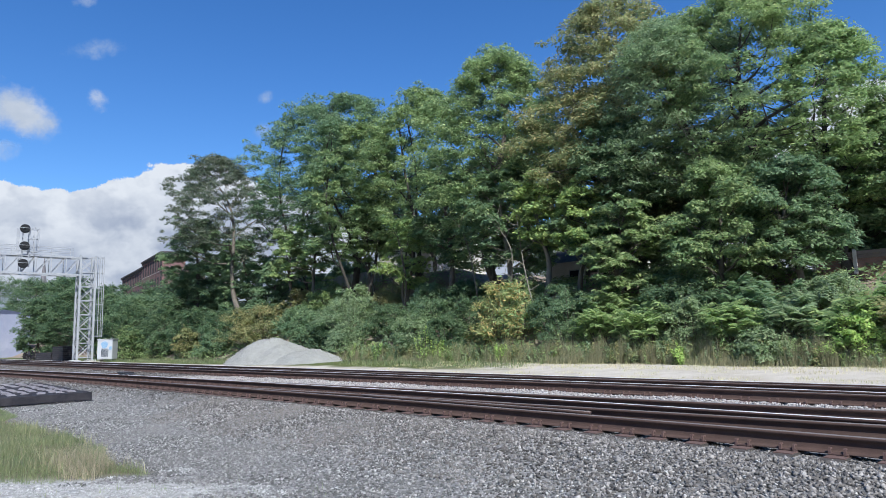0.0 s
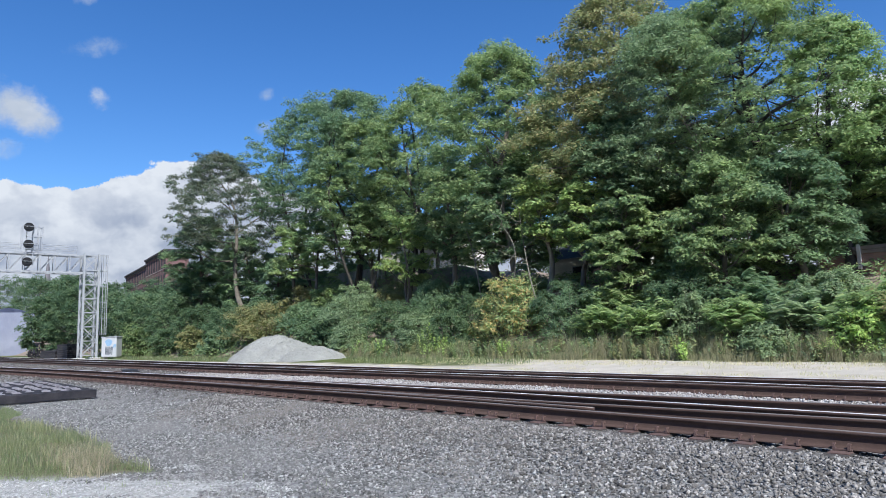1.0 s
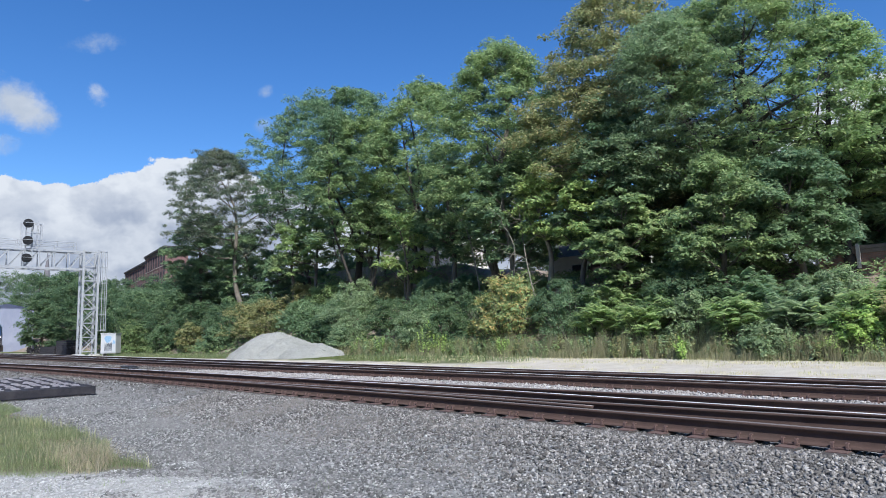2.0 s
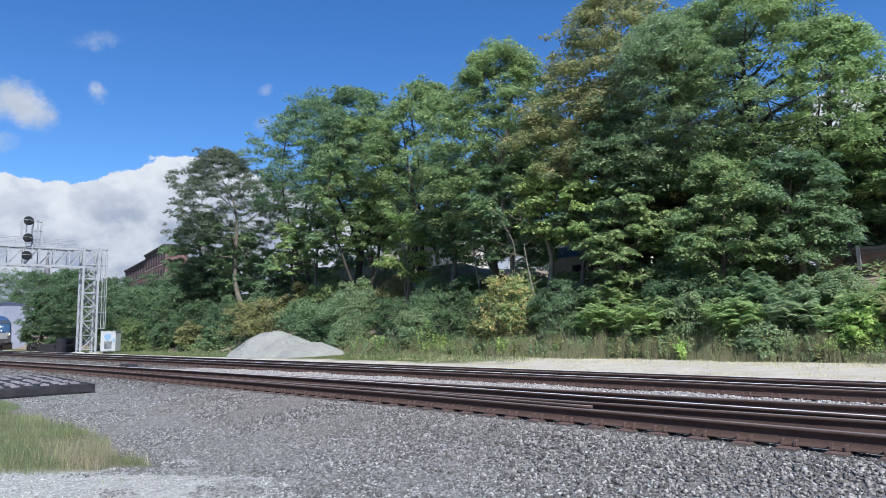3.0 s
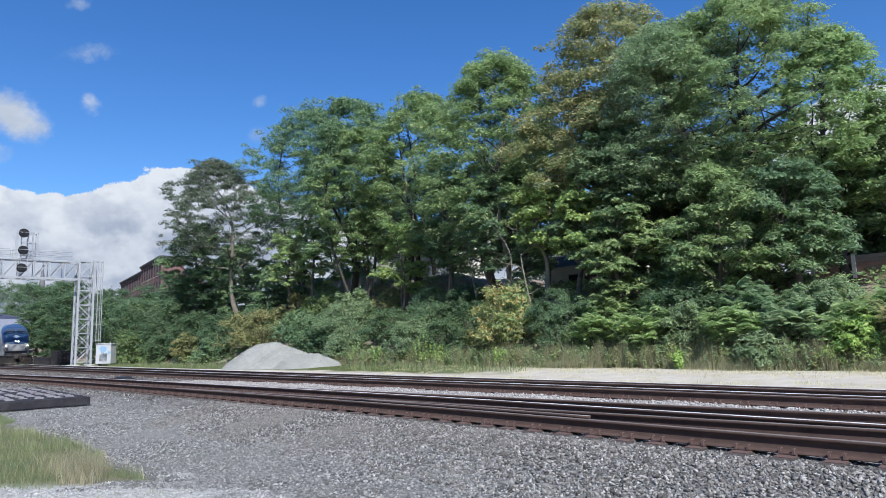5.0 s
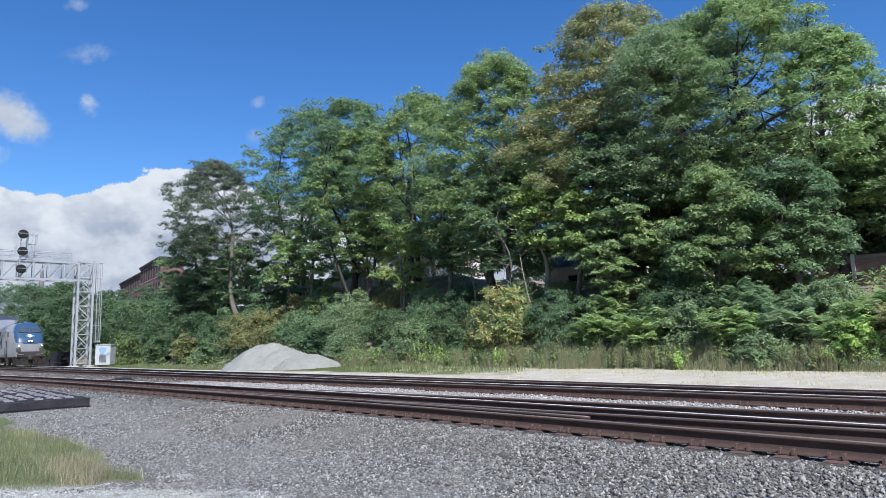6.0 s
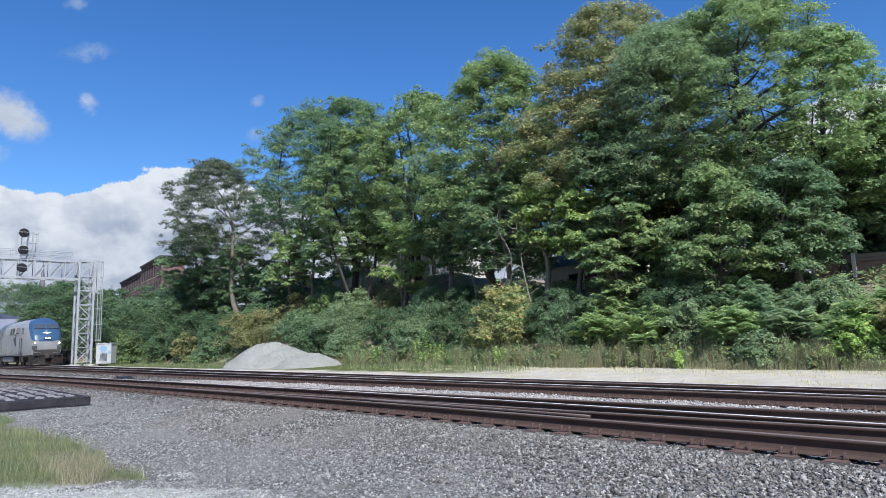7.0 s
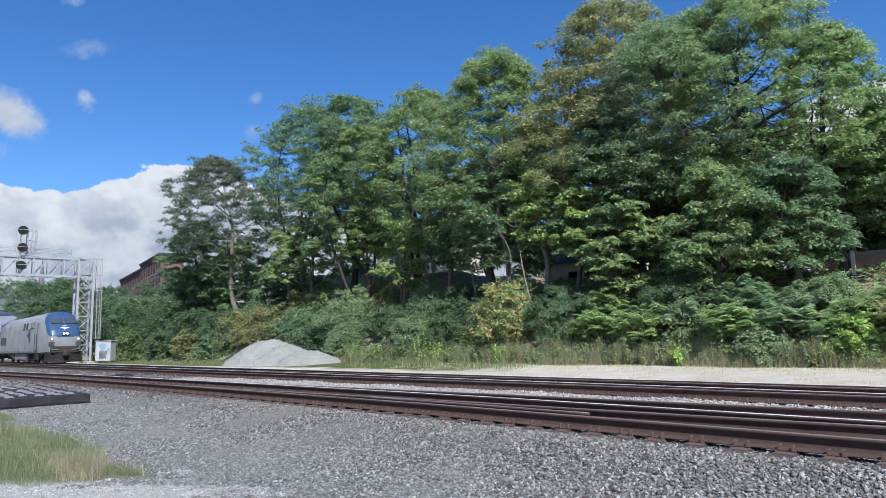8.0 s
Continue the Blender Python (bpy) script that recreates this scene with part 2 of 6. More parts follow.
def ground_z(x, y):
    x, y = np.asarray(x, float), np.asarray(y, float)
    yn = near_rail(x)
    z = -0.50 + 0 * x
    z = z + 0.305 * step(0, 1, (y - yn + 2.9 - 1.5 * step(-13, -20, x)) / (2.15 - 1.5 * step(-13, -20, x))) - 0.036 * step(-0.62, -0.36, y - yn)                     # ballast shoulder up to the near rail
    mid = step(2.15, 2.7, y - yn - np.minimum(branch_offset(x), 1.2)) * step(-0.34, -0.75, y - third_rail(x))
    z = z + mid * (0.085 * step(-32, -20, x) + 0.02 * smooth_noise(x, y, 2.5, 9))
    z = z - 0.08 * step(15.2, 16.4, y) + 0.20 * step(17.0, 22.5, y) * step(28.0, 23.5, y) * step(-48, -34, x) - 0.65 * step(27.0, 30.5, y) * step(37.0, 33.0, y) * step(-13.5, -10.5, x)
    z = z + 0.025 * smooth_noise(x, y, 3.0, 3) * step(6.5, 5.0, y - 0 * x)
    hill = 1.0 - 0.35 * step(-95, -150, x)
    rise = 0.5 * step(22.6, 25.5, y) + 3.3 * step(23.6, 30.5, y) + 0.7 * step(30, 36, y)
    z = z + hill * rise * (1 + 0.06 * smooth_noise(x, y, 9.0, 5)) + 0.12 * smooth_noise(x, y, 4.0, 7) * step(23, 26, y)
    z = z + 2.4 * step(29.5, 37.0, y) * step(-72, -58, x) * step(-33, -41, x)          # a knoll behind the trunks
    z = z + 0.05 * np.maximum(0, y - 60) * step(60, 120, y) * step(900, 300, np.abs(y)) * 0.3
    return z


def ground_material():
    m = Nodes("ground")
    co = m.coords(True)
    sep = m.add("ShaderNodeSeparateXYZ")
    m.link(co, sep.inputs[0])
    x, y = sep.outputs[0], sep.outputs[1]
    wob = m.math("MULTIPLY_ADD", m.noise(co, 0.5, 5, 0.65, 0.2, 0.8), 2.0, -1.0)
    yw = m.math("ADD", y, m.math("MULTIPLY", wob, 0.7))
    vor = m.add("ShaderNodeTexVoronoi", Scale=24.0)
    vor.feature = "F1"
    m.link(co, vor.inputs["Vector"])
    stone = m.add("ShaderNodeSeparateColor")
    m.link(vor.outputs["Color"], stone.inputs[0])
    sv = stone.outputs[0]
    # Darker than the strewn stones: shade in their gaps put into the ground.
    grey = m.mix(sv, (0.085, 0.082, 0.077), (0.25, 0.241, 0.226))
    grey = m.mix(m.noise(co, 0.8, 5, 0.6, 0.35, 0.7), grey, m.mix(sv, (0.14, 0.138, 0.134), (0.32, 0.315, 0.305)))
    white = m.mix(sv, (0.32, 0.31, 0.285), (0.58, 0.565, 0.53))
    dark = m.mix(sv, (0.085, 0.08, 0.077), (0.22, 0.21, 0.20))
    ballast = m.mix(sv, (0.30, 0.28, 0.265), (0.66, 0.64, 0.62))
    sand = m.mix(m.noise(co, 1.4, 6, 0.7), (0.43, 0.385, 0.32), (0.56, 0.51, 0.44))
    sand = m.mix(m.math("MULTIPLY", m.noise(co, 0.6, 7, 0.75, 0.5, 0.72), 0.6), sand, (0.36, 0.30, 0.19))
    soil = m.mix(m.noise(co, 0.9, 6, 0.7), (0.21, 0.16, 0.125), (0.33, 0.265, 0.21))
    turf = m.mix(m.noise(co, 2.0, 6, 0.7), (0.06, 0.085, 0.02), (0.13, 0.14, 0.05))
    # white fines by the grass at the camera's side
    col = m.mix(m.math("MULTIPLY", m.band(m.math("ADD", yw, m.math("MULTIPLY", x, -0.23)), 5.1, 4.5), 0.7), grey, white)
    col = m.mix(m.math("MULTIPLY", m.band(yw, 5.4, 6.6), 0.75), col, dark)
    col = m.mix(m.band(yw, 9.6, 10.1), col, ballast)
    col = m.mix(m.math("MULTIPLY", m.band(x, -17.0, -27.0), m.band(yw, 5.6, 6.8)), col, m.mix(0.45, grey, dark))
    col = m.mix(m.band(yw, 15.0, 15.6), col, sand)
    lawn_u = m.math("ADD", m.math("ADD", x, m.math("MULTIPLY", y, -0.75)), m.math("MULTIPLY", wob, 0.3))
    col = m.mix(m.math("MULTIPLY", m.band(lawn_u, -10.9, -11.5), m.band(y, 3.3, 2.8)), col, m.mix(0.4, turf, soil))
    # turf near the gravel pile and on towards the tower
    turf_x = m.math("MULTIPLY", m.band(m.math("ADD", x, m.math("MULTIPLY", wob, 4.0)), -17.0, -23.0), m.band(yw, 18.6, 19.6))
    col = m.mix(turf_x, col, turf)
    col = m.mix(m.band(yw, 22.2, 23.0), col, soil)
    far = m.mix(m.noise(co, 0.05, 4), (0.03, 0.055, 0.02), (0.07, 0.08, 0.03))
    col = m.mix(m.band(y, 45, 60), col, far)
    m.bump(m.math("ADD", vor.outputs["Distance"], m.noise(co, 30, 4)), 0.6, 0.03)
    return m.done(col, 0.9, 0, 0.2)


def coords_line(*stretches):
    """Numbers from stretches (start, end, step)."""
    return np.unique(np.round(np.concatenate([np.arange(a, b + 1e-6, s) for a, b, s in stretches]), 4))


def build_ground():
    xs = coords_line((-3000, -400, 260), (-400, -100, 10), (-100, -30, 2.0), (-30, 12, 0.25), (12, 60, 4), (60, 400, 40), (400, 3000, 260))
    ys = coords_line((-3000, -100, 290), (-100, -4, 8), (-4, 17, 0.25), (17, 45, 0.5), (45, 120, 5), (120, 400, 40), (400, 3000, 260))
    gx, gy = np.meshgrid(xs, ys, indexing="ij")
    v = np.stack([gx, gy, ground_z(gx, gy)], -1).reshape(-1, 3)
    n, k = len(xs), len(ys)
    i, j = np.meshgrid(np.arange(n - 1), np.arange(k - 1), indexing="ij")
    a = i * k + j
    f = np.stack([a, a + k, a + k + 1, a + 1], -1).reshape(-1, 4)
    ob = mesh_part("ground", v, f, ground_material(), smooth=True)
    tagged(ob, "grey gravel yard, pale dirt road and wooded embankment", "ground", kind="structure")


build_ground()

# ---------------------------------------------------------------- tracks

HEAD = [(-0.031, -0.006), (-0.030, -0.0025), (-0.022, 0.0), (0.022, 0.0), (0.030, -0.0025), (0.031, -0.006)]
WEB = [(0.010, -0.046), (0.0085, -0.09), (0.010, -0.150), (0.030, -0.165), (0.076, -0.176), (0.076, -0.187), (-0.076, -0.187), (-0.076, -0.176), (-0.030, -0.165), (-0.010, -0.150), (-0.0085, -0.09), (-0.010, -0.046), (-0.037, -0.040), (-0.037, -0.011), (-0.030, -0.004), (0.030, -0.004), (0.037, -0.011), (0.037, -0.040)]


def capped(v, f, k):
    """Adds both end caps of a sweep with k points a ring, as fans of quads."""
    n = len(v)
    caps = []
    for base, flip in ((0, False), (n - k, True)):
        ids = [base + i for i in range(k)]
        for i in range(1, k - 2, 2):
            q = [ids[0], ids[i], ids[i + 1], ids[i + 2] if i + 2 < k else ids[i + 1]]
            caps.append(q[::-1] if not flip else q)
    return v, np.concatenate([f, np.array(caps)])


def rail(parent, line, x0, x1, step_m=0.5, dz=0.0, label="", head=None):
    near = np.linspace(max(x0, -45.0), x1, max(2, int((x1 - max(x0, -45.0)) / step_m) + 1))
    xs = np.concatenate([np.arange(x0, -47.0, 4.0), near]) if x0 < -47.0 else near
    path = np.stack([xs, line(xs), np.full(len(xs), dz)], 1)
    r = mesh_part("rail", *capped(*sweep(WEB, path), len(WEB)), RAIL_RUST, parent, label or "rust-brown steel rail")
    mesh_part("railhead", *capped(*sweep(HEAD, path), len(HEAD)), head or RAIL_DULL, r, "worn steel running surface")
    return r


def plate_mesh():
    """A tie plate that slopes off on the field side, with a shoulder and hooked spikes."""
    bm = bmesh.new()
    box(bm, -0.098, 0.098, -0.235, 0.19, -0.020, 0.001)
    for v in bm.verts:
        if v.co.y < -0.2 and v.co.z > -0.01:
            v.co.z -= 0.012
    box(bm, -0.096, 0.096, -0.102, -0.080, 0.0, 0.016)
    for sx in (-0.072, 0.068):
        box(bm, sx - 0.013, sx + 0.013, -0.112, -0.090, 0.0, 0.062)
        box(bm, sx - 0.013, sx + 0.013, -0.110, -0.058, 0.044, 0.060, m=Matrix.Rotation(-0.12, 4, "X"))
    me = bpy.data.meshes.new("tie_plate")
    bm.to_mesh(me)
    bm.free()
    me.materials.append(PLATE_RUST)
    return me


def tie_mesh():
    bm = bmesh.new()
    box(bm, -0.115, 0.115, -0.52, 2.08, -0.20, 0.0)
    me = bpy.data.meshes.new("tie")
    bm.to_mesh(me)
    bm.free()
    me.materials.append(TIE_WOOD)
    return me


PLATE, TIE = plate_mesh(), tie_mesh()
rnd = random.Random(4)


def railroad_track(label, line, x0, x1, ties=(), plates=True, rails=None, shiny=()):
    tr = thing("railroad_track", Matrix(), label, "railroad track", "tracks of the yard")
    for a, b, off in rails or ((x0, x1, 0.0), (x0, x1, GAUGE)):
        rail(tr, lambda x, off=off: line(x) + off, a, b, head=RAIL_HEAD if off in shiny else RAIL_DULL)
    if ties:
        n = int(round((ties[1] - ties[0]) / 0.5))
        for i in range(n):
            x = ties[0] + i * 0.5 + rnd.uniform(-0.03, 0.03)
            y = float(line(x))
            a = math.atan2(float(line(x + 0.5) - line(x - 0.5)), 1.0)
            t = new("tie", TIE)
            t.parent = tr
            t.matrix_basis = Matrix.Translation((x, y + rnd.uniform(-0.04, 0.04), -0.207)) @ Matrix.Rotation(a + rnd.uniform(-0.02, 0.02), 4, "Z")
            if plates:
                for off in (0.0, GAUGE):
                    p = new("tie_plate", PLATE)
                    p.parent = tr
                    p.matrix_basis = Matrix.Translation((x, y + off, -0.187)) @ Matrix.Rotation(a + rnd.uniform(-0.04, 0.04), 4, "Z")
    return tr


railroad_track("rust-brown near track on wooden ties in grey ballast", near_rail, -140, 14, (-40, 12), shiny=(GAUGE,))
railroad_track("diverging switch track sharing the near ballast bed", lambda x: near_rail(x) + branch_offset(x), -22, 14, rails=((-22, 14, 0.0), (-22, 14, GAUGE)))
railroad_track("straight main line with shiny railheads in pale ballast", lambda x: 0 * np.asarray(x, float) + MAIN, -400, 60, (-60, 12), shiny=(0.0, GAUGE))
railroad_track("track leaving the main line through a switch", third_rail, -200, 14, (-45, 12), rails=((-200, 14, 0.0), (-200, 14, GAUGE)))
guard = thing("guard_rail", Matrix(), "short rusty guard rail beside the near rail", "guard rail")
rail(guard, lambda x: near_rail(x) + 0.40, -11.5, -5.9, dz=-0.005)

# ---------------------------------------------------------------- plants


def leaf_arrays(c, n, size, r, slim=0.62):
    """Pointed leaves at c, facing n roughly, as arrays."""
    k = len(c)
    n = n + r.normal(0, 0.35, (k, 3))
    n /= np.linalg.norm(n, axis=1)[:, None] + 1e-9
    t = np.cross(n, r.normal(0, 1, (k, 3)))
    t /= np.linalg.norm(t, axis=1)[:, None] + 1e-9
    b = np.cross(n, t)
    s = size * r.uniform(0.65, 1.35, (k, 1))
    v = np.stack([c - t * s * 0.42 - b * s * slim * 0.5, c - t * s * 0.42 + b * s * slim * 0.5, c + t * s * 0.62 - n * s * 0.12], 1)
    return v.reshape(-1, 3), np.arange(3 * k).reshape(-1, 3)


def clump_leaves(centres, radii, per, size, r, flat=0.6, slim=0.62, droop=0.0):
    """Leaves scattered over flattened clumps, thickest on their upper and outer sides."""
    cs, ns = [], []
    for c, rc in zip(centres, radii):
        k = max(3, int(per * (rc / np.mean(radii)) ** 2))
        d = r.normal(0, 1, (k, 3))
        d /= np.linalg.norm(d, axis=1)[:, None]
        d[:, 2] = np.where(d[:, 2] < -0.25, -d[:, 2] * r.uniform(-0.3, 1, k), d[:, 2])
        rad = rc * r.uniform(0.2, 1.0, (k, 1)) ** 0.45 * (1 + 0.35 * np.sin(d[:, :1] * 5 + c[0]) * np.cos(d[:, 1:2] * 6 + c[1]))
        p = d * rad * np.array([r.uniform(0.8, 1.25), r.uniform(0.8, 1.25), flat * r.uniform(0.8, 1.2)])
        p[:, 2] -= droop * (p[:, 0] ** 2 + p[:, 1] ** 2) / max(rc, 0.1)
        cs.append(c + p)
        ns.append(d * 0.5 + np.array([0, 0, 0.75]))
    return leaf_arrays(np.concatenate(cs), np.concatenate(ns), size, r, slim)


def bend(a, b, r, k=6, sag=0.12):
    """A crooked line from a to b."""
    a, b = np.asarray(a, float), np.asarray(b, float)
    t = np.linspace(0, 1, k)[:, None]
    L = np.linalg.norm(b - a)
    p = a + (b - a) * t + np.sin(t * np.pi) * r.normal(0, 0.06 * L, 3) + np.sin(t * 2 * np.pi) * r.normal(0, 0.03 * L, 3)
    p[:, 2] += (np.sin(t * np.pi) * sag * L)[:, 0]
    return p


def tree(name, x, y, top, wide, seed, leaves, label, low=0.3, clumps=120, per=230, leaf=0.20, bark=BARK, stems=1, lean=(0.0, 0.0), open_top=0.0, flat=0.6, peak=0.1, trunk=None, group="trees of the embankment", z0=None, category="tree", clump=1.0):
    """A broadleaf tree: stems, limbs and twigs, and a crown of many leaf sprays."""
    r = np.random.RandomState(seed)
    g = float(ground_z(x, y)) if z0 is None else z0
    h = top - g
    ob = thing(name, pose(x, y, g - 0.05), label, category, group)
    R = wide / 2
    tr = trunk or 0.014 * h + 0.06
    mid = np.array([lean[0], lean[1], 0.0])

    def envelope(u):
        """Crown radius at height share u."""
        w = np.clip((u - low) / (1.0 - low), 0, 1)
        return R * np.clip(np.sin(np.pi * np.clip(w * 0.86 + 0.12, 0, 1)) ** 0.6 * (1 + peak * (0.35 - w)), 0.13, 1.1)

    wood, cents, rads = [], [], []
    for s in range(stems):
        a = r.uniform(0, 6.28)
        off = np.array([np.cos(a), np.sin(a), 0]) * (0.0 if stems == 1 else R * 0.35)
        foot = np.array([np.cos(a), np.sin(a), 0]) * (0.0 if stems == 1 else tr * 1.2)
        tip = mid * 1.1 + off + np.array([0, 0, h * r.uniform(0.86, 0.93)])
        axis = bend(foot, tip, r, 12, 0.0)
        radii = tr / stems ** 0.45 * (1 - np.linspace(0, 1, 12)) ** 0.8 + 0.02
        radii[0] *= 1.35
        wood.append(tube(axis, radii, 8))
        limbs = max(6, int(16 / stems))
        for i in range(limbs):
            u = low * 0.85 + (0.95 - low * 0.85) * (i + r.uniform(0, 1)) / limbs
            k = min(10.99, u * 11)
            p0 = axis[int(k)] + (axis[min(11, int(k) + 1)] - axis[int(k)]) * (k % 1)
            az = i * 2.4 + r.uniform(-0.5, 0.5) + a
            ue = min(0.97, u + r.uniform(0.02, 0.16))
            e = envelope(ue) * r.uniform(0.65, 0.95)
            p1 = mid * ue + np.array([np.cos(az) * e, np.sin(az) * e, ue * h]) + off * 0.5
            line = bend(p0, p1, r, 7, -0.06)
            r0 = max(0.025, radii[int(k)] * 0.5)
            wood.append(tube(line, r0 * (1 - np.linspace(0, 1, 7) * 0.85), 6))
            for j in range(4):
                q0 = line[2 + j]
                d = r.normal(0, 1, 3) * np.array([1, 1, 0.5])
                q1 = q0 + d / np.linalg.norm(d) * R * r.uniform(0.25, 0.5) + np.array([0, 0, 0.03 * h])
                wood.append(tube(bend(q0, q1, r, 4, 0.0), r0 * 0.35 * (1 - np.linspace(0, 1, 4) * 0.8), 4))
                cents.append(q1)
                rads.append(1.0)
            cents.append(p1)
            rads.append(1.0)
    clumps, per = int(clumps * 1.4), int(per * 0.8)
    need = max(0, clumps - len(cents))
    u = low + (1 - low) * r.uniform(0, 1, need) ** 0.9
    az = r.uniform(0, 6.28, need)
    e = np.array([envelope(v) for v in u]) * r.uniform(0.55, 1.0, need) * (1 + 0.16 * np.sin(az * 3 + u * 9 + seed))
    for i in range(need):
        cents.append(mid * u[i] + np.array([np.cos(az[i]) * e[i], np.sin(az[i]) * e[i], u[i] * h * 0.985]))
        rads.append(1.0)
    cents = np.array(cents)
    base = (0.33 + 0.030 * wide) * clump
    rads = base * r.uniform(0.6, 1.35, len(cents))
    if open_top > 0:
        u = cents[:, 2] / h
        keep = r.uniform(0, 1, len(cents)) > open_top * step(0.40, 0.50, u) * (1 - step(0.74, 0.84, u))
        cents, rads = cents[keep], rads[keep]
    mesh_part("trunk", *joined(wood), bark, ob, "grey-brown trunk and limbs", smooth=True)
    mesh_part("crown", *clump_leaves(cents, rads, per, leaf, r, flat, 0.62, 0.22), leaves, ob)
    return ob


def shoots(foot, tip, per, spread, leaf, r, slim=0.5):
    """Upright leafy shoots from feet to tips: arrays of their leaves."""
    n = len(foot)
    u = r.uniform(0.08, 1.0, (n, per, 1)) ** 0.85
    bow = r.normal(0, 0.05, (n, 1, 3)) * np.linalg.norm(tip - foot, axis=1)[:, None, None]
    axis = foot[:, None] + (tip - foot)[:, None] * u + np.sin(u * np.pi) * bow
    a = r.uniform(0, 6.28, (n, per, 1))
    out = np.concatenate([np.cos(a), np.sin(a), 0 * a], -1)
    rad = spread[:, None, None] * (1.05 - 0.8 * u) * r.uniform(0.25, 1.1, (n, per, 1))
    p = axis + out * rad + np.array([0, 0, 1.0]) * rad * r.uniform(-0.5, 0.25, (n, per, 1))
    return leaf_arrays(p.reshape(-1, 3), (out * 0.55 + np.array([0, 0, 0.75])).reshape(-1, 3), leaf, r, slim)


def shrub(name, x, y, top, wide, seed, leaves, label, per=330, leaf=0.16, n=0, slim=0.5, group="shrubs of the embankment", category="shrub", spread=0.34, full=True):
    """A shrub: leafy shoots of uneven height from one foot, filled out by rounded leaf clumps with gaps between them."""
    r = np.random.RandomState(seed)
    g = float(ground_z(x, y))
    h, R = top - g, wide / 2
    n = n or int(7 + 5 * wide)
    ob = thing(name, pose(x, y, g - 0.03), label, category, group)
    az, q = np.arange(n) * 2.4 + r.uniform(-0.4, 0.4, n), np.sqrt((np.arange(n) + 0.5) / n)
    d = np.stack([np.cos(az), np.sin(az), 0 * az], -1)
    foot = d * (q * R * 0.45)[:, None]
    tall = h * (1 - 0.5 * q ** 2.5) * r.uniform(0.5, 1.06, n)
    tip = d * (q * R * r.uniform(0.8, 1.1, n))[:, None] + np.array([0, 0, 1.0]) * tall[:, None]
    wood = [tube(np.stack([foot[i], (foot[i] + tip[i]) / 2 + r.normal(0, 0.05, 3), tip[i]]), [0.02, 0.014, 0.004], 4) for i in range(n)]
    made = [shoots(foot, tip, per if not full else per // 3, spread * r.uniform(0.7, 1.3, n) * min(1.4, 0.6 + 0.12 * h + 0.08 * wide), leaf, r, slim)]
    if full:
        k = int(26 + 15 * wide)
        a, u = r.uniform(0, 6.28, k), r.uniform(0.12, 1.0, k)
        rim = R * np.sqrt(np.clip(1.06 - u ** 2.2, 0, 1)) * r.uniform(0.5, 1.0, k) * (1 + 0.22 * np.sin(a * 3 + seed))
        c = np.stack([np.cos(a) * rim, np.sin(a) * rim, u * h * r.uniform(0.78, 0.98, k)], -1)
        made.append(clump_leaves(c, (0.16 + 0.045 * wide) * r.uniform(0.6, 1.4, k), max(30, int(per * 0.36)), leaf, r, 0.75, slim, 0.25))
    mesh_part("stem", *joined(wood), BARK, ob, "thin brown stems")
    mesh_part("foliage", *joined(made), leaves, ob)
    return ob


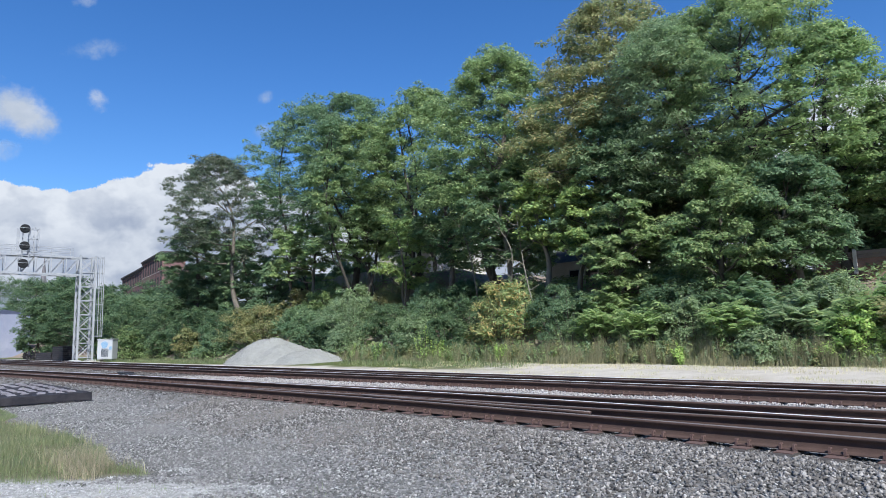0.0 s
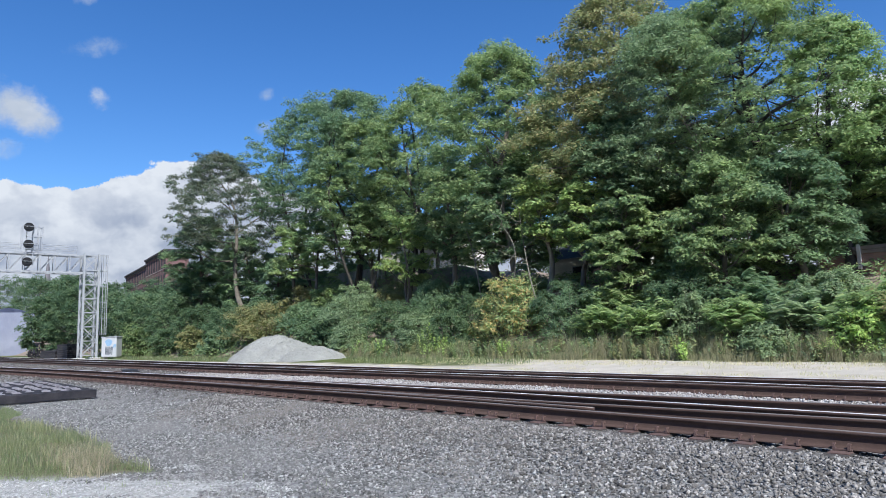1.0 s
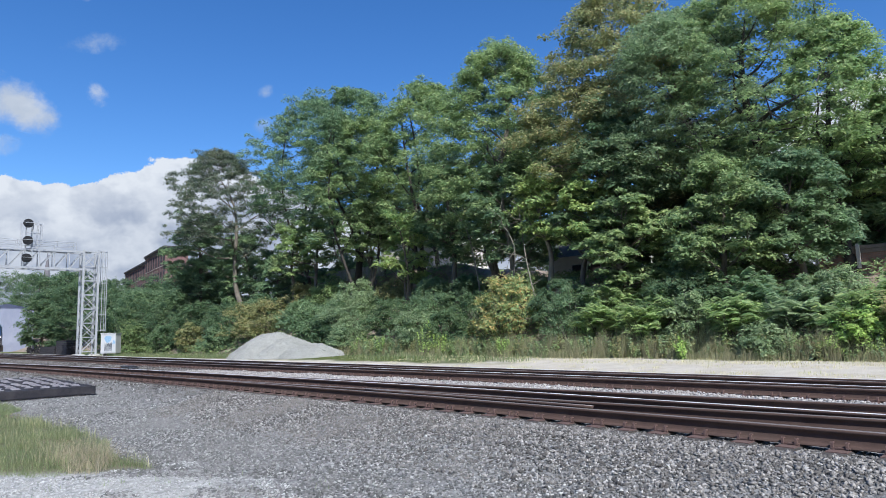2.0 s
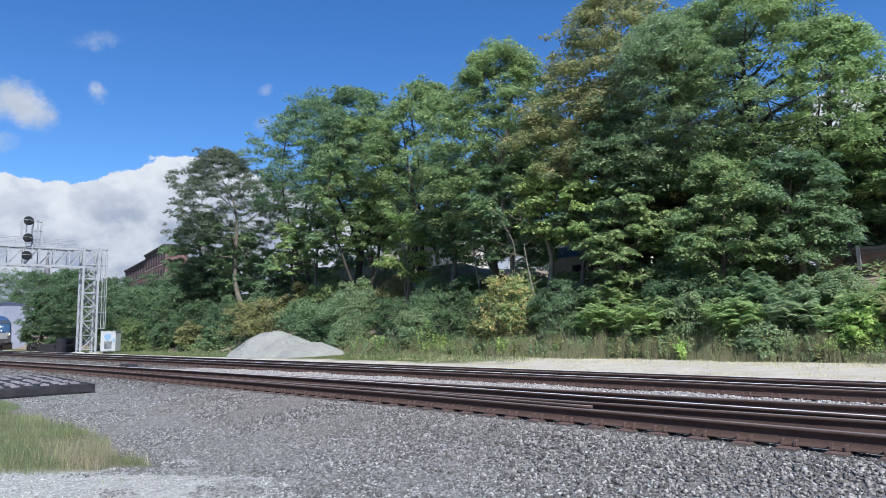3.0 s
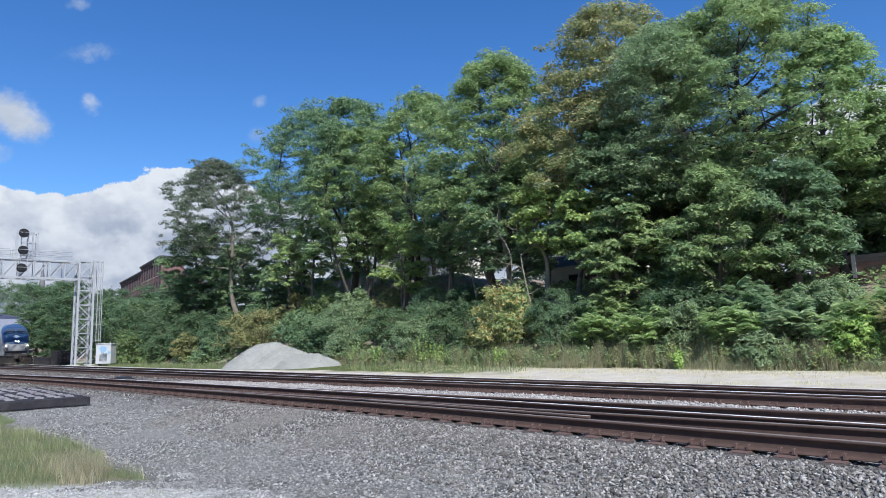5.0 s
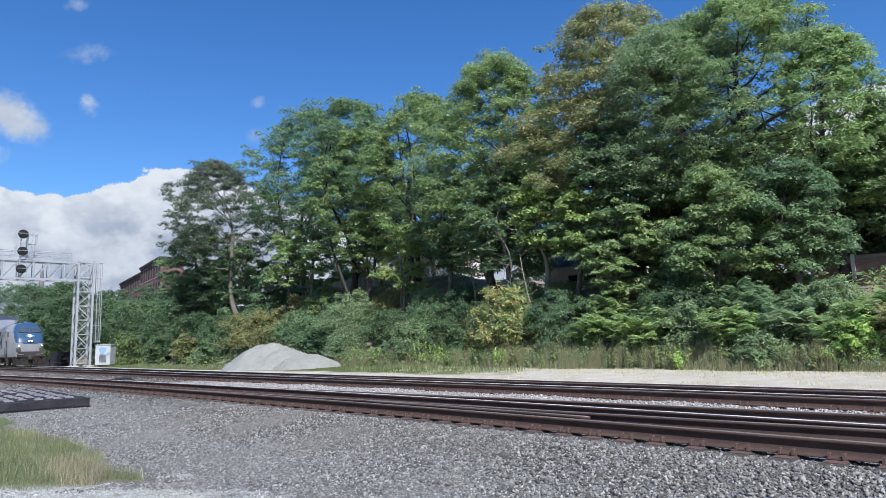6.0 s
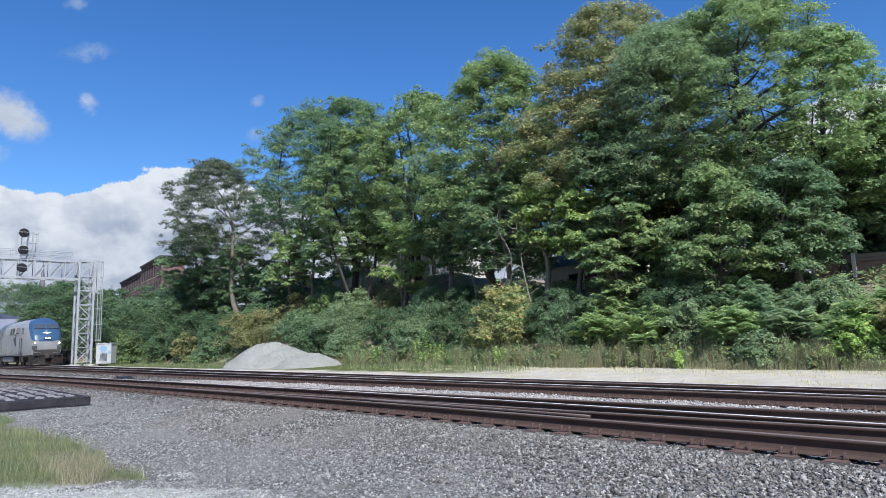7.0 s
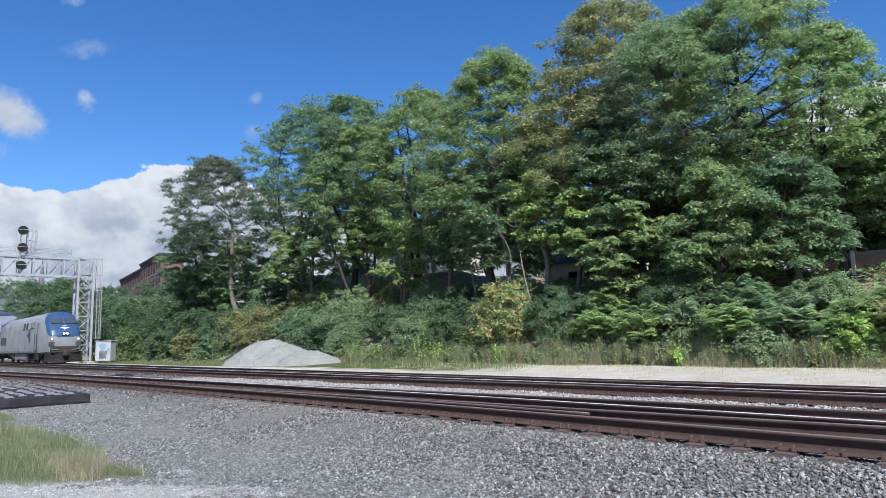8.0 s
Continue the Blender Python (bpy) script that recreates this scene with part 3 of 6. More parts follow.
def frond_shrub(name, x, y, top, wide, seed, leaves, label, n=48, length=0.70, group="shrubs of the embankment", leaflets=10):
    """A sumac: bare stems that carry whorls of long feathered leaves."""
    r = np.random.RandomState(seed)
    g = float(ground_z(x, y))
    h, R = top - g, wide / 2
    ob = thing(name, pose(x, y, g - 0.03), label, "shrub", group)
    wood, cs, ns, ts, tops = [], [], [], [], []
    stems = max(9, int(9 * wide))
    for i in range(stems):
        az, u = i * 2.4 + r.uniform(-0.4, 0.4), (i + 0.5) / stems
        e = R * np.sqrt(u) * 0.85
        tip = np.array([np.cos(az) * e, np.sin(az) * e, h * (1 - 0.3 * u) * r.uniform(0.45, 0.97)])
        line = bend(np.array([np.cos(az), np.sin(az), 0]) * 0.4 * e, tip, r, 5, 0.03)
        tops.append(tip)
        wood.append(tube(line, 0.028 * (1 - np.linspace(0, 1, 5) * 0.7), 5))
        for k in range(max(5, n // stems)):
            fa = k * 2.4 + r.uniform(-0.4, 0.4)
            s = r.uniform(0.72, 1.0) if k % 4 else r.uniform(0.2, 0.7)
            root = line[2] + (tip - line[2]) * s
            L = length * r.uniform(0.6, 1.15)
            t = np.linspace(0.12, 1, leaflets)[:, None]
            d = np.array([np.cos(fa), np.sin(fa), 0])
            arc = root + d * L * 0.9 * t + np.array([0, 0, 1.0]) * L * (r.uniform(0.6, 1.4) * t - r.uniform(0.35, 1.0) * t ** 2)
            sd = np.array([-np.sin(fa), np.cos(fa), 0])
            for sg in (-1, 1):
                w = L * 0.21 * np.sin(np.pi * (t * 0.85 + 0.12))
                c = arc + sg * sd * w + np.array([0, 0, -0.35]) * w
                cs.append(c)
                ts.append(np.repeat((sg * sd + d * 0.35 - np.array([0, 0, 0.3]))[None], leaflets, 0) * w)
                ns.append(np.repeat((np.array([0, 0, 1.0]) + sg * sd * 0.3)[None], leaflets, 0))
    c, t, nn = np.concatenate(cs), np.concatenate(ts), np.concatenate(ns)
    nn = nn + r.normal(0, 0.4, nn.shape)
    b = np.cross(nn, t)
    b /= np.linalg.norm(b, axis=1)[:, None] + 1e-9
    bw = np.linalg.norm(t, axis=1)[:, None] * 0.42
    v = np.stack([c - t * 0.8 - b * bw, c - t * 0.8 + b * bw, c + t * 1.15], 1).reshape(-1, 3)
    mesh_part("stem", *joined(wood), BARK, ob, "thin brown stems")
    tips = np.array(tops)
    low_leaves = shoots(tips * np.array([0.8, 0.8, 0.0]), tips * np.array([1.0, 1.0, 0.88]), 60, np.full(len(tips), 0.30), 0.13, r, 0.42)
    mesh_part("foliage", *joined([(v, np.arange(len(v)).reshape(-1, 3)), low_leaves]), leaves, ob)
    return ob


# The tall trees along the top of the embankment.
tree("tree", -60.2, 28.4, 22.6, 14.2, 11, BROWNISH, "lone tree with thin brownish crown and leaning pale trunk", 0.42, 380, 130, 0.17, BARK, lean=(-11.0, 1.6), clump=0.80, peak=0.75, trunk=0.27)
tree("tree", -54.4, 32.0, 24.0, 12.4, 12, GREEN_SEA, "airy grey-green tree with several slender trunks", 0.36, 400, 120, 0.18, BARK_DARK, stems=3, trunk=0.24)
tree("tree", -45.6, 31.0, 22.2, 11.0, 13, GREEN_SEA, "green maple with clustered trunks", 0.26, 330, 140, 0.18, BARK_DARK, stems=3, trunk=0.24)
tree("tree", -42.5, 29.6, 18.6, 7.5, 20, GREEN, "green maple with yellowing outer leaves", 0.30, 170, 140, 0.18, BARK_DARK, stems=2, trunk=0.16)
tree("tree", -38.5, 33.0, 21.0, 11.0, 14, GREEN, "green maple with dense crown", 0.20, 320, 140, 0.18, BARK_DARK, stems=2, trunk=0.24)
tree("tree", -28.6, 31.0, 19.8, 11.8, 15, GREEN, "tall green maple with full crown", 0.10, 420, 160, 0.17)
tree("tree", -20.6, 32.4, 20.6, 12.0, 16, OLIVE, "tall maple turning olive and brown at the top", 0.12, 400, 160, 0.17)
tree("tree", -15.8, 30.5, 17.0, 9.6, 17, GREEN_BLUE, "broad grey-green tree with bent trunk", 0.30, 500, 130, 0.14, BARK_PALE, open_top=0.2, clump=0.9)
tree("tree", -12.4, 31.2, 17.4, 10.0, 18, GREEN, "spreading tree with lacy top and dark limbs", 0.30, 640, 105, 0.14, BARK_DARK, open_top=0.5, trunk=0.34, clump=0.78)
tree("tree", -9.2, 32.0, 14.6, 5.8, 19, GREEN_BRIGHT, "leafy tree with yellowish outer leaves", 0.30, 330, 115, 0.14, BARK_DARK, open_top=0.35, clump=0.85)
# Smaller trees under them, on the slope.
tree("tree", -35.8, 28.6, 9.6, 4.0, 31, YELLOW, "small tree with yellow-green autumn leaves", 0.30, 46, 100, 0.20, stems=3)
tree("tree", -22.9, 28.0, 9.6, 3.6, 32, YELLOW, "young maple with yellow-green leaves", 0.5, 30, 100, 0.21, BARK_PALE)
tree("tree", -19.6, 27.4, 8.8, 3.4, 44, YELLOW, "young maple with yellow-green leaves", 0.4, 44, 130, 0.19)
tree("tree", -16.8, 26.8, 7.4, 3.8, 33, GREEN, "young maple with fresh green layered leaves", 0.15, 80, 170, 0.18, flat=0.4)
tree("tree", -12.6, 27.4, 8.2, 5.2, 34, GREEN, "dense green understory tree", 0.1, 130, 260, 0.135)
tree("tree", -10.0, 28.6, 8.2, 4.2, 35, GREEN_SEA, "dense green understory tree", 0.2, 100, 260, 0.135)
tree("tree", -7.0, 32.8, 10.6, 6.0, 45, GREEN, "leafy green tree above the brick wall", 0.40, 150, 220, 0.145, trunk=0.12)
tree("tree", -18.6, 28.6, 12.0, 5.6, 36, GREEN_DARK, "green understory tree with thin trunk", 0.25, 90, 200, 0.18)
tree("tree", -25.8, 28.6, 11.0, 5.6, 37, GREEN_SEA, "sea-green understory tree with pale bare branches", 0.25, 100, 190, 0.18, BARK_PALE)
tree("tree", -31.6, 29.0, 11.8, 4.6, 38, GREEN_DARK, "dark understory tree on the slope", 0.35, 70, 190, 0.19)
tree("tree", -48.4, 29.0, 11.0, 6.4, 39, GREEN_BRIGHT, "thin tree with light green layered leaves", 0.45, 60, 120, 0.21, flat=0.4)
tree("tree", -42.0, 30.0, 12.0, 5.0, 40, GREEN, "green understory tree on the slope", 0.5, 44, 150, 0.20, stems=2)
tree("tree", -73.5, 29.0, 15.4, 8.8, 41, GREEN_SEA, "dense sea-green tree behind the shrubs", 0.05, 240, 190, 0.20)
tree("tree", -65.5, 30.5, 12.0, 7.0, 42, GREEN_SEA, "dark sea-green tree by the leaning trunk", 0.1, 130, 170, 0.22)
tree("tree", -57.0, 30.0, 8.8, 5.0, 46, GREEN_SEA, "dark sea-green tree under the tall crowns", 0.1, 80, 160, 0.22)
tree("tree", -51.6, 28.8, 10.8, 4.6, 43, GREEN, "slender green tree with straight trunk", 0.6, 44, 150, 0.20)


def dead_tree(x, y, tip, seed, label):
    """A bare pale snag with a few crooked branches."""
    r = np.random.RandomState(seed)
    g = float(ground_z(x, y))
    ob = thing("dead_tree", pose(x, y, g - 0.05), label, "dead tree", "dead trees")
    top = np.array(tip) - np.array([x, y, g])
    line = bend((0, 0, 0), top, r, 12, 0.0)
    wood = [tube(line, 0.055 * (1 - np.linspace(0, 1, 12) * 0.75), 6)]
    for k in range(9):
        a = line[4 + k % 8]
        d = r.normal(0, 1, 3) * np.array([1.0, 0.7, 0.5])
        b = a + d / np.linalg.norm(d) * r.uniform(0.7, 1.9) + np.array([0, 0, 0.4])
        wood.append(tube(bend(a, b, r, 5, 0.0), 0.026 * (1 - np.linspace(0, 1, 5) * 0.7), 4))
    mesh_part("trunk", *joined(wood), BARK_PALE, ob, "bare pale trunk and branches", smooth=True)


dead_tree(-27.2, 27.6, (-28.6, 27.0, 8.1), 1, "bare pale leaning snag among the leaves")
dead_tree(-21.8, 26.6, (-23.2, 26.4, 7.8), 2, "bare pale snag with crooked branches")
dead_tree(-24.2, 26.8, (-24.6, 26.0, 7.4), 3, "bare pale snag with crooked branches")

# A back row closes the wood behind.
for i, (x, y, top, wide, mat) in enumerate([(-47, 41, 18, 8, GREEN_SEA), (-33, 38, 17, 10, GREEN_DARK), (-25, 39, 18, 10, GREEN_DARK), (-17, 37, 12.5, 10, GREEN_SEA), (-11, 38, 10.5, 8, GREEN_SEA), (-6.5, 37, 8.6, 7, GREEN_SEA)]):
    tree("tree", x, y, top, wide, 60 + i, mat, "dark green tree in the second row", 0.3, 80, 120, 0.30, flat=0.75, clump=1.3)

for i, (x, y, top, wide) in enumerate([(-64, 38, 8.0, 8), (-55.5, 38, 8.2, 8), (-19.5, 34.6, 9.4, 6), (-14.6, 34, 8.8, 5.6), (-9.5, 35, 7.6, 5), (-33, 54, 12, 9), (-42, 54, 12, 9), (-25, 52, 13, 9), (-75, 34, 12.0, 8)]):
    tree("tree", x, y, top, wide, 160 + i, GREEN_SEA, "low dark thicket tree behind the trunks", 0.0, 80, 120, 0.30, flat=0.75, clump=1.3)

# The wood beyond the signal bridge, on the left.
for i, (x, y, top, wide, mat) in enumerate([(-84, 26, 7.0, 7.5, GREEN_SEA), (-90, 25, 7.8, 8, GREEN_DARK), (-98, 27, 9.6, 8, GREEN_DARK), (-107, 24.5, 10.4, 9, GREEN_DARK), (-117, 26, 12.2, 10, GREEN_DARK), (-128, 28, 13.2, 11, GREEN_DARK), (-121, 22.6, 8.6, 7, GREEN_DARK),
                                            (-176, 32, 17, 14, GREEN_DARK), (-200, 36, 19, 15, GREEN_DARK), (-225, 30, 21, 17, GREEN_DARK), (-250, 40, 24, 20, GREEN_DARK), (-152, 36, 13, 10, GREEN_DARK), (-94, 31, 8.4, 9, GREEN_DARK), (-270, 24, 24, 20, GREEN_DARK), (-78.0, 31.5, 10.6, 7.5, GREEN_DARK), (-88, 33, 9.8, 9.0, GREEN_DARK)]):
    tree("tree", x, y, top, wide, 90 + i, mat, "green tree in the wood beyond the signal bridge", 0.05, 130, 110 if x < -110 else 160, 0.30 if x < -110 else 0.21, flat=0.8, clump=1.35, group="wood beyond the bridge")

# Shrubs at the foot of the embankment.
SHRUBS = [(-22.7, 24.7, 4.0, 3.9, RUST_LEAF, "broad shrub turning yellow and orange"), (-18.6, 24.7, 3.1, 3.2, GREEN_SEA, "dense fine-leaved green shrub"), (-16.6, 24.2, 2.3, 2.4, GREEN_BRIGHT, "bright green sumac shrub"),
          (-14.4, 24.0, 2.4, 2.9, GREEN_BRIGHT, "bright green sumac shrub"), (-12.6, 23.9, 2.5, 1.7, GREEN_BLUE, "upright grey-green shrub with thin tips"), (-10.7, 23.7, 2.0, 2.3, GREEN_BRIGHT, "pale green sumac shrub"), (-9.6, 23.4, 1.2, 2.2, GREEN_BLUE, "low pale green shrub among weeds"),
          (-8.8, 24.2, 2.2, 2.4, GREEN_BLUE, "grey-green leafy sumac shrub"), (-7.2, 24.0, 2.0, 2.4, GREEN_BRIGHT, "yellow-green leafy sumac shrub"), (-6.6, 23.4, 1.7, 1.8, SAPLING, "yellow-green shrub covered in vines"), (-5.2, 23.6, 2.1, 2.2, OLIVE, "sumac shrub with reddish leaf tips"), (-2.6, 23.6, 2.9, 3, GREEN, "leafy green shrub at the embankment foot"),
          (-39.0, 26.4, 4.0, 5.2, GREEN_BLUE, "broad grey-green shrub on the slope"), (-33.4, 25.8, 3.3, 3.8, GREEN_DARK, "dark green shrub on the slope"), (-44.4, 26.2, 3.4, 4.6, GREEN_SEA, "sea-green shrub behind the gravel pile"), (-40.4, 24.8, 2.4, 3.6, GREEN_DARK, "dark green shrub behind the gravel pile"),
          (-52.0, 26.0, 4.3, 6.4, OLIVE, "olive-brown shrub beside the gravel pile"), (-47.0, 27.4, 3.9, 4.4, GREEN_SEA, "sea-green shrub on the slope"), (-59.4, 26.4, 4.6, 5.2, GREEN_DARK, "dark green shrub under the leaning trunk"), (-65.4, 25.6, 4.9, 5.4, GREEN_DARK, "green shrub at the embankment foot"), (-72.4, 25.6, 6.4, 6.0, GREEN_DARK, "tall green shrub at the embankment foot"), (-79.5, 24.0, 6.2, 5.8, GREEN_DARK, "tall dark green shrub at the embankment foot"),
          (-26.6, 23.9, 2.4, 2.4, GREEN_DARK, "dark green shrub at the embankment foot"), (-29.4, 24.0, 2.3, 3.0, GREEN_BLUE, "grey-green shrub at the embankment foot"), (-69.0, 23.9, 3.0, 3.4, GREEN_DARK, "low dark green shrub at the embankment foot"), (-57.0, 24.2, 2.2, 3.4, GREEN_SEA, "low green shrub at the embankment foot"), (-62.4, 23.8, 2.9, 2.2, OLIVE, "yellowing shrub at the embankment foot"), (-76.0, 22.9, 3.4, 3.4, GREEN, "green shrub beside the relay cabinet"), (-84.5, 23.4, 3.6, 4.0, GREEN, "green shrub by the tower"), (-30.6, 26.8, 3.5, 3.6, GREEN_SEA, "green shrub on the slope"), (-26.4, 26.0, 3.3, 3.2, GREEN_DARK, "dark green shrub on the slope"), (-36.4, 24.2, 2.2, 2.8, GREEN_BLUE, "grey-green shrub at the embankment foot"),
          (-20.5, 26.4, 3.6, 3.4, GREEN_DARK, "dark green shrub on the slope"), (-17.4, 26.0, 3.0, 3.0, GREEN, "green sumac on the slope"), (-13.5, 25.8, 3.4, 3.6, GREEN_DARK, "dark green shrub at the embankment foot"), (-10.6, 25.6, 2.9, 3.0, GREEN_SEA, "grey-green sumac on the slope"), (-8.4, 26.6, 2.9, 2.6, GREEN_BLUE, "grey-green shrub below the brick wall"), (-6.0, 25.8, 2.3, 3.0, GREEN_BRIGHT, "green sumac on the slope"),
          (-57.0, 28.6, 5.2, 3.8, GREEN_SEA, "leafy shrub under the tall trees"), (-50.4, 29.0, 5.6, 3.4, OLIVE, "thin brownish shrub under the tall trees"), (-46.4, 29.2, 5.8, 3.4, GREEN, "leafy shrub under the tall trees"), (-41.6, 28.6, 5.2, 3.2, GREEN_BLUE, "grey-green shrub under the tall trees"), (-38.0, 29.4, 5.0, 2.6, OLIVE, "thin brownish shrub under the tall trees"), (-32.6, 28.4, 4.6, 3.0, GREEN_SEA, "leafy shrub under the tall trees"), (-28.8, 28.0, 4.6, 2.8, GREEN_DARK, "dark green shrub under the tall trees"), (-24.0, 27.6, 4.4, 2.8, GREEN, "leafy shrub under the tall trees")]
for i, (x, y, top, wide, mat, label) in enumerate(SHRUBS):
    if "sumac" in label:
        frond_shrub("shrub", x, y, top * 1.05, wide, 200 + i, mat, label, int(80 * wide))
    elif mat is RUST_LEAF:
        shrub("shrub", x, y, top * 1.04, wide * 1.1, 200 + i, mat, label, 150, 0.22, 0, 0.34)
    else:
        shrub("shrub", x, y, top * 1.04, wide * 1.12, 200 + i, mat, label, 200 if x < -40 else 300, 0.18 if x < -40 else (0.085 if "fine" in label else 0.12))

# ---------------------------------------------------------------- gravel pile
PILE = surface("pile_gravel", (0.315, 0.312, 0.28), (0.385, 0.38, 0.345), 1.2, 0.95, 0, (0.27, 0.265, 0.24), 0.8, 18, 0.7, 0.05)


def gravel_pile():
    ob = thing("gravel_pile", pose(-40.0, 21.4, -0.4), "heap of pale grey crushed gravel with a low tail", "gravel pile")
    xs, ys = np.linspace(-6.5, 8, 120), np.linspace(-4.2, 4.2, 84)
    gx, gy = np.meshgrid(xs, ys, indexing="ij")

    def cone(cx, cy, hgt, rx, ry):
        d = np.sqrt(((gx - cx) / rx) ** 2 + ((gy - cy) / ry) ** 2)
        return hgt * np.clip(1.0 - (d * d) ** 0.88, -0.3, 1)

    z = np.maximum(cone(-1.4, 0.1, 1.8, 3.9, 3.1), cone(3.3, 0.2, 1.0, 3.6, 2.4))
    z = np.maximum(z, cone(0.6, 0.2, 1.4, 3.2, 2.8))
    z = z + 0.05 * smooth_noise(gx, gy, 1.3, 21) + 0.025 * smooth_noise(gx, gy, 0.45, 22) + np.random.RandomState(3).normal(0, 0.012, gx.shape)
    n, k = gx.shape
    i, j = np.meshgrid(np.arange(n - 1), np.arange(k - 1), indexing="ij")
    a = i * k + j
    f = np.stack([a, a + k, a + k + 1, a + 1], -1).reshape(-1, 4)
    mesh_part("mound", np.stack([gx, gy, np.maximum(z, -0.2)], -1).reshape(-1, 3), f, PILE, ob)
    return gx - 40.0, gy + 21.4, z - 0.4


PILE_X, PILE_Y, PILE_Z = gravel_pile()

# ---------------------------------------------------------------- signal bridge


def strut(name, a, b, w, parent, mat=GALVANISED, round_=False):
    bm = bmesh.new()
    if round_:
        rod(bm, a, b, w / 2, 6)
    else:
        bar(bm, a, b, w)
    return part(name, bm, mat, parent)


def signal_bridge():
    ob = thing("signal_bridge", pose(-78, 0, 0), "galvanised steel lattice signal bridge over the tracks", "signal bridge")
    for y0, y1, inner in ((17.95, 19.4, 17.95), (1.6, 3.05, 3.05)):
        g = -0.45
        for x in (-0.7, 0.7):
            for y in (y0, y1):
                strut("leg", (x, y, g), (x, y, 10.9), 0.2, ob)
                bm = bmesh.new()
                box(bm, x - 0.35, x + 0.35, y - 0.35, y + 0.35, g - 0.1, g + 0.3, 0.04)
                part("footing", bm, CONCRETE, ob)
        n = 7
        for k in range(n):
            z0, z1 = 0.1 + k * 1.5, 0.1 + (k + 1) * 1.5
            for x in (-0.7, 0.7):
                strut("girt", (x, y0, z0), (x, y1, z0), 0.09, ob)
                a, b = (y0, y1) if k % 2 == 0 else (y1, y0)
                strut("brace", (x, a, z0), (x, b, z1), 0.09, ob)
                strut("brace", (x, b, z0), (x, a, z1), 0.05, ob)
            for y in (y0, y1):
                strut("girt", (-0.7, y, z0), (0.7, y, z0), 0.08, ob)
                strut("brace", (-0.7, y, z0), (0.7, y, z1), 0.06, ob)
        for x in (-0.7, 0.7):
            strut("girt", (x, y0, 10.7), (x, y1, 10.7), 0.12, ob)
    # the span
    for x in (-0.6, 0.6):
        for z, w in ((8.78, 0.2), (10.62, 0.16)):
            strut("chord", (x, 2.0, z), (x, 18.6, z), w, ob)
        for k in range(11):
            y0, y1 = 3.05 + k * 1.354, 3.05 + (k + 1) * 1.354
            strut("post", (x, y0, 8.8), (x, y0, 10.6), 0.09, ob)
            strut("diagonal", (x, y0, 8.8), (x, y1, 10.6), 0.09, ob)
    for k in range(12):
        y0 = 3.05 + k * 1.354
        for z in (8.8, 10.62):
            strut("crossbar", (-0.6, y0, z), (0.6, y0, z), 0.07, ob)
    # walkway with its rails on top
    bm = bmesh.new()
    for k in range(60):
        bar(bm, (-0.45, 3.0 + k * 0.24, 10.76), (0.45, 3.0 + k * 0.24, 10.76), 0.05)
    for x in (-0.45, 0.45):
        bar(bm, (x, 3.0, 10.74), (x, 17.2, 10.74), 0.07)
    part("walkway", bm, GALVANISED, ob)
    for x in (-0.62, 0.62):
        for z in (11.2, 11.62):
            strut("handrail", (x, 3.0, z), (x, 17.2, z), 0.05, ob, round_=True)
        for k in range(9):
            y = 3.0 + k * 1.775
            strut("stanchion", (x, y, 10.7), (x, y, 11.64), 0.05, ob, round_=True)
    # ladder with its cage beside the tower
    for y in (19.85, 20.3):
        strut("ladder_rail", (0.6, y, 2.2), (0.6, y, 10.9), 0.06, ob)
        strut("ladder_rail", (-0.1, y, 2.2), (-0.1, y, 10.9), 0.05, ob)
    for k in range(22):
        strut("rung", (0.6, 19.85, 2.4 + k * 0.39), (0.6, 20.3, 2.4 + k * 0.39), 0.02, ob, round_=True)
    for k in range(6):
        z = 2.3 + k * 1.7
        for a, b in (((0.6, 19.4), (0.6, 20.3)), ((-0.1, 19.4), (-0.1, 20.3)), ((-0.1, 20.3), (0.6, 20.3))):
            strut("cage_hoop", (*a, z), (*b, z), 0.05, ob)
    # mast with three searchlight signals
    for x, y in ((0.75, 12.55), (0.75, 13.15), (0.75, 13.6), (0.2, 13.15), (0.2, 13.6)):
        strut("mast", (x, y, 9.4 if y < 13.2 and x > 0.5 else 10.7), (x, y, 13.55), 0.09 if y < 13.5 else 0.05, ob)
    for z in (11.0, 12.35, 13.3):
        for a, b in (((0.75, 12.5), (0.75, 13.9)), ((0.2, 13.15), (0.2, 13.9)), ((0.2, 13.9), (0.75, 13.9)), ((0.75, 12.5), (1.2, 12.5))):
            strut("platform_bar", (*a, z), (*b, z), 0.06, ob)
    for y in (12.14, 13.9):
        strut("mast", (1.3, y, 9.6 if y < 13 else 11.0), (1.3, y, 13.35), 0.05, ob)
        for x in (0.2, 0.75):
            strut("mast", (x, y, 11.0), (x, y, 13.4), 0.04, ob)
    for y, z in ((12.68, 13.26), (12.70, 11.50), (12.66, 9.70)):
        bm = bmesh.new()
        rod(bm, (1.0, y, z), (1.04, y, z), 0.46, 28)
        bmesh.ops.bevel(bm, geom=[e for e in bm.edges if e.calc_length() < 0.2 and abs(e.verts[0].co.x - e.verts[1].co.x) < 1e-4], offset=0.008, segments=1, affect="EDGES")
        t = part("signal_target", bm, BLACK_PAINT, ob, "round black signal target")
        bm = bmesh.new()
        box(bm, 0.72, 1.0, y - 0.16, y + 0.16, z - 0.2, z + 0.2, 0.03)
        part("lamp_case", bm, BLACK_PAINT, t)
        bm = bmesh.new()
        rod(bm, (1.04, y, z), (1.07, y, z), 0.11, 16)
        part("lens", bm, LENS_DARK, t, "unlit dark lens")
        bm = bmesh.new()
        v, f = [], []
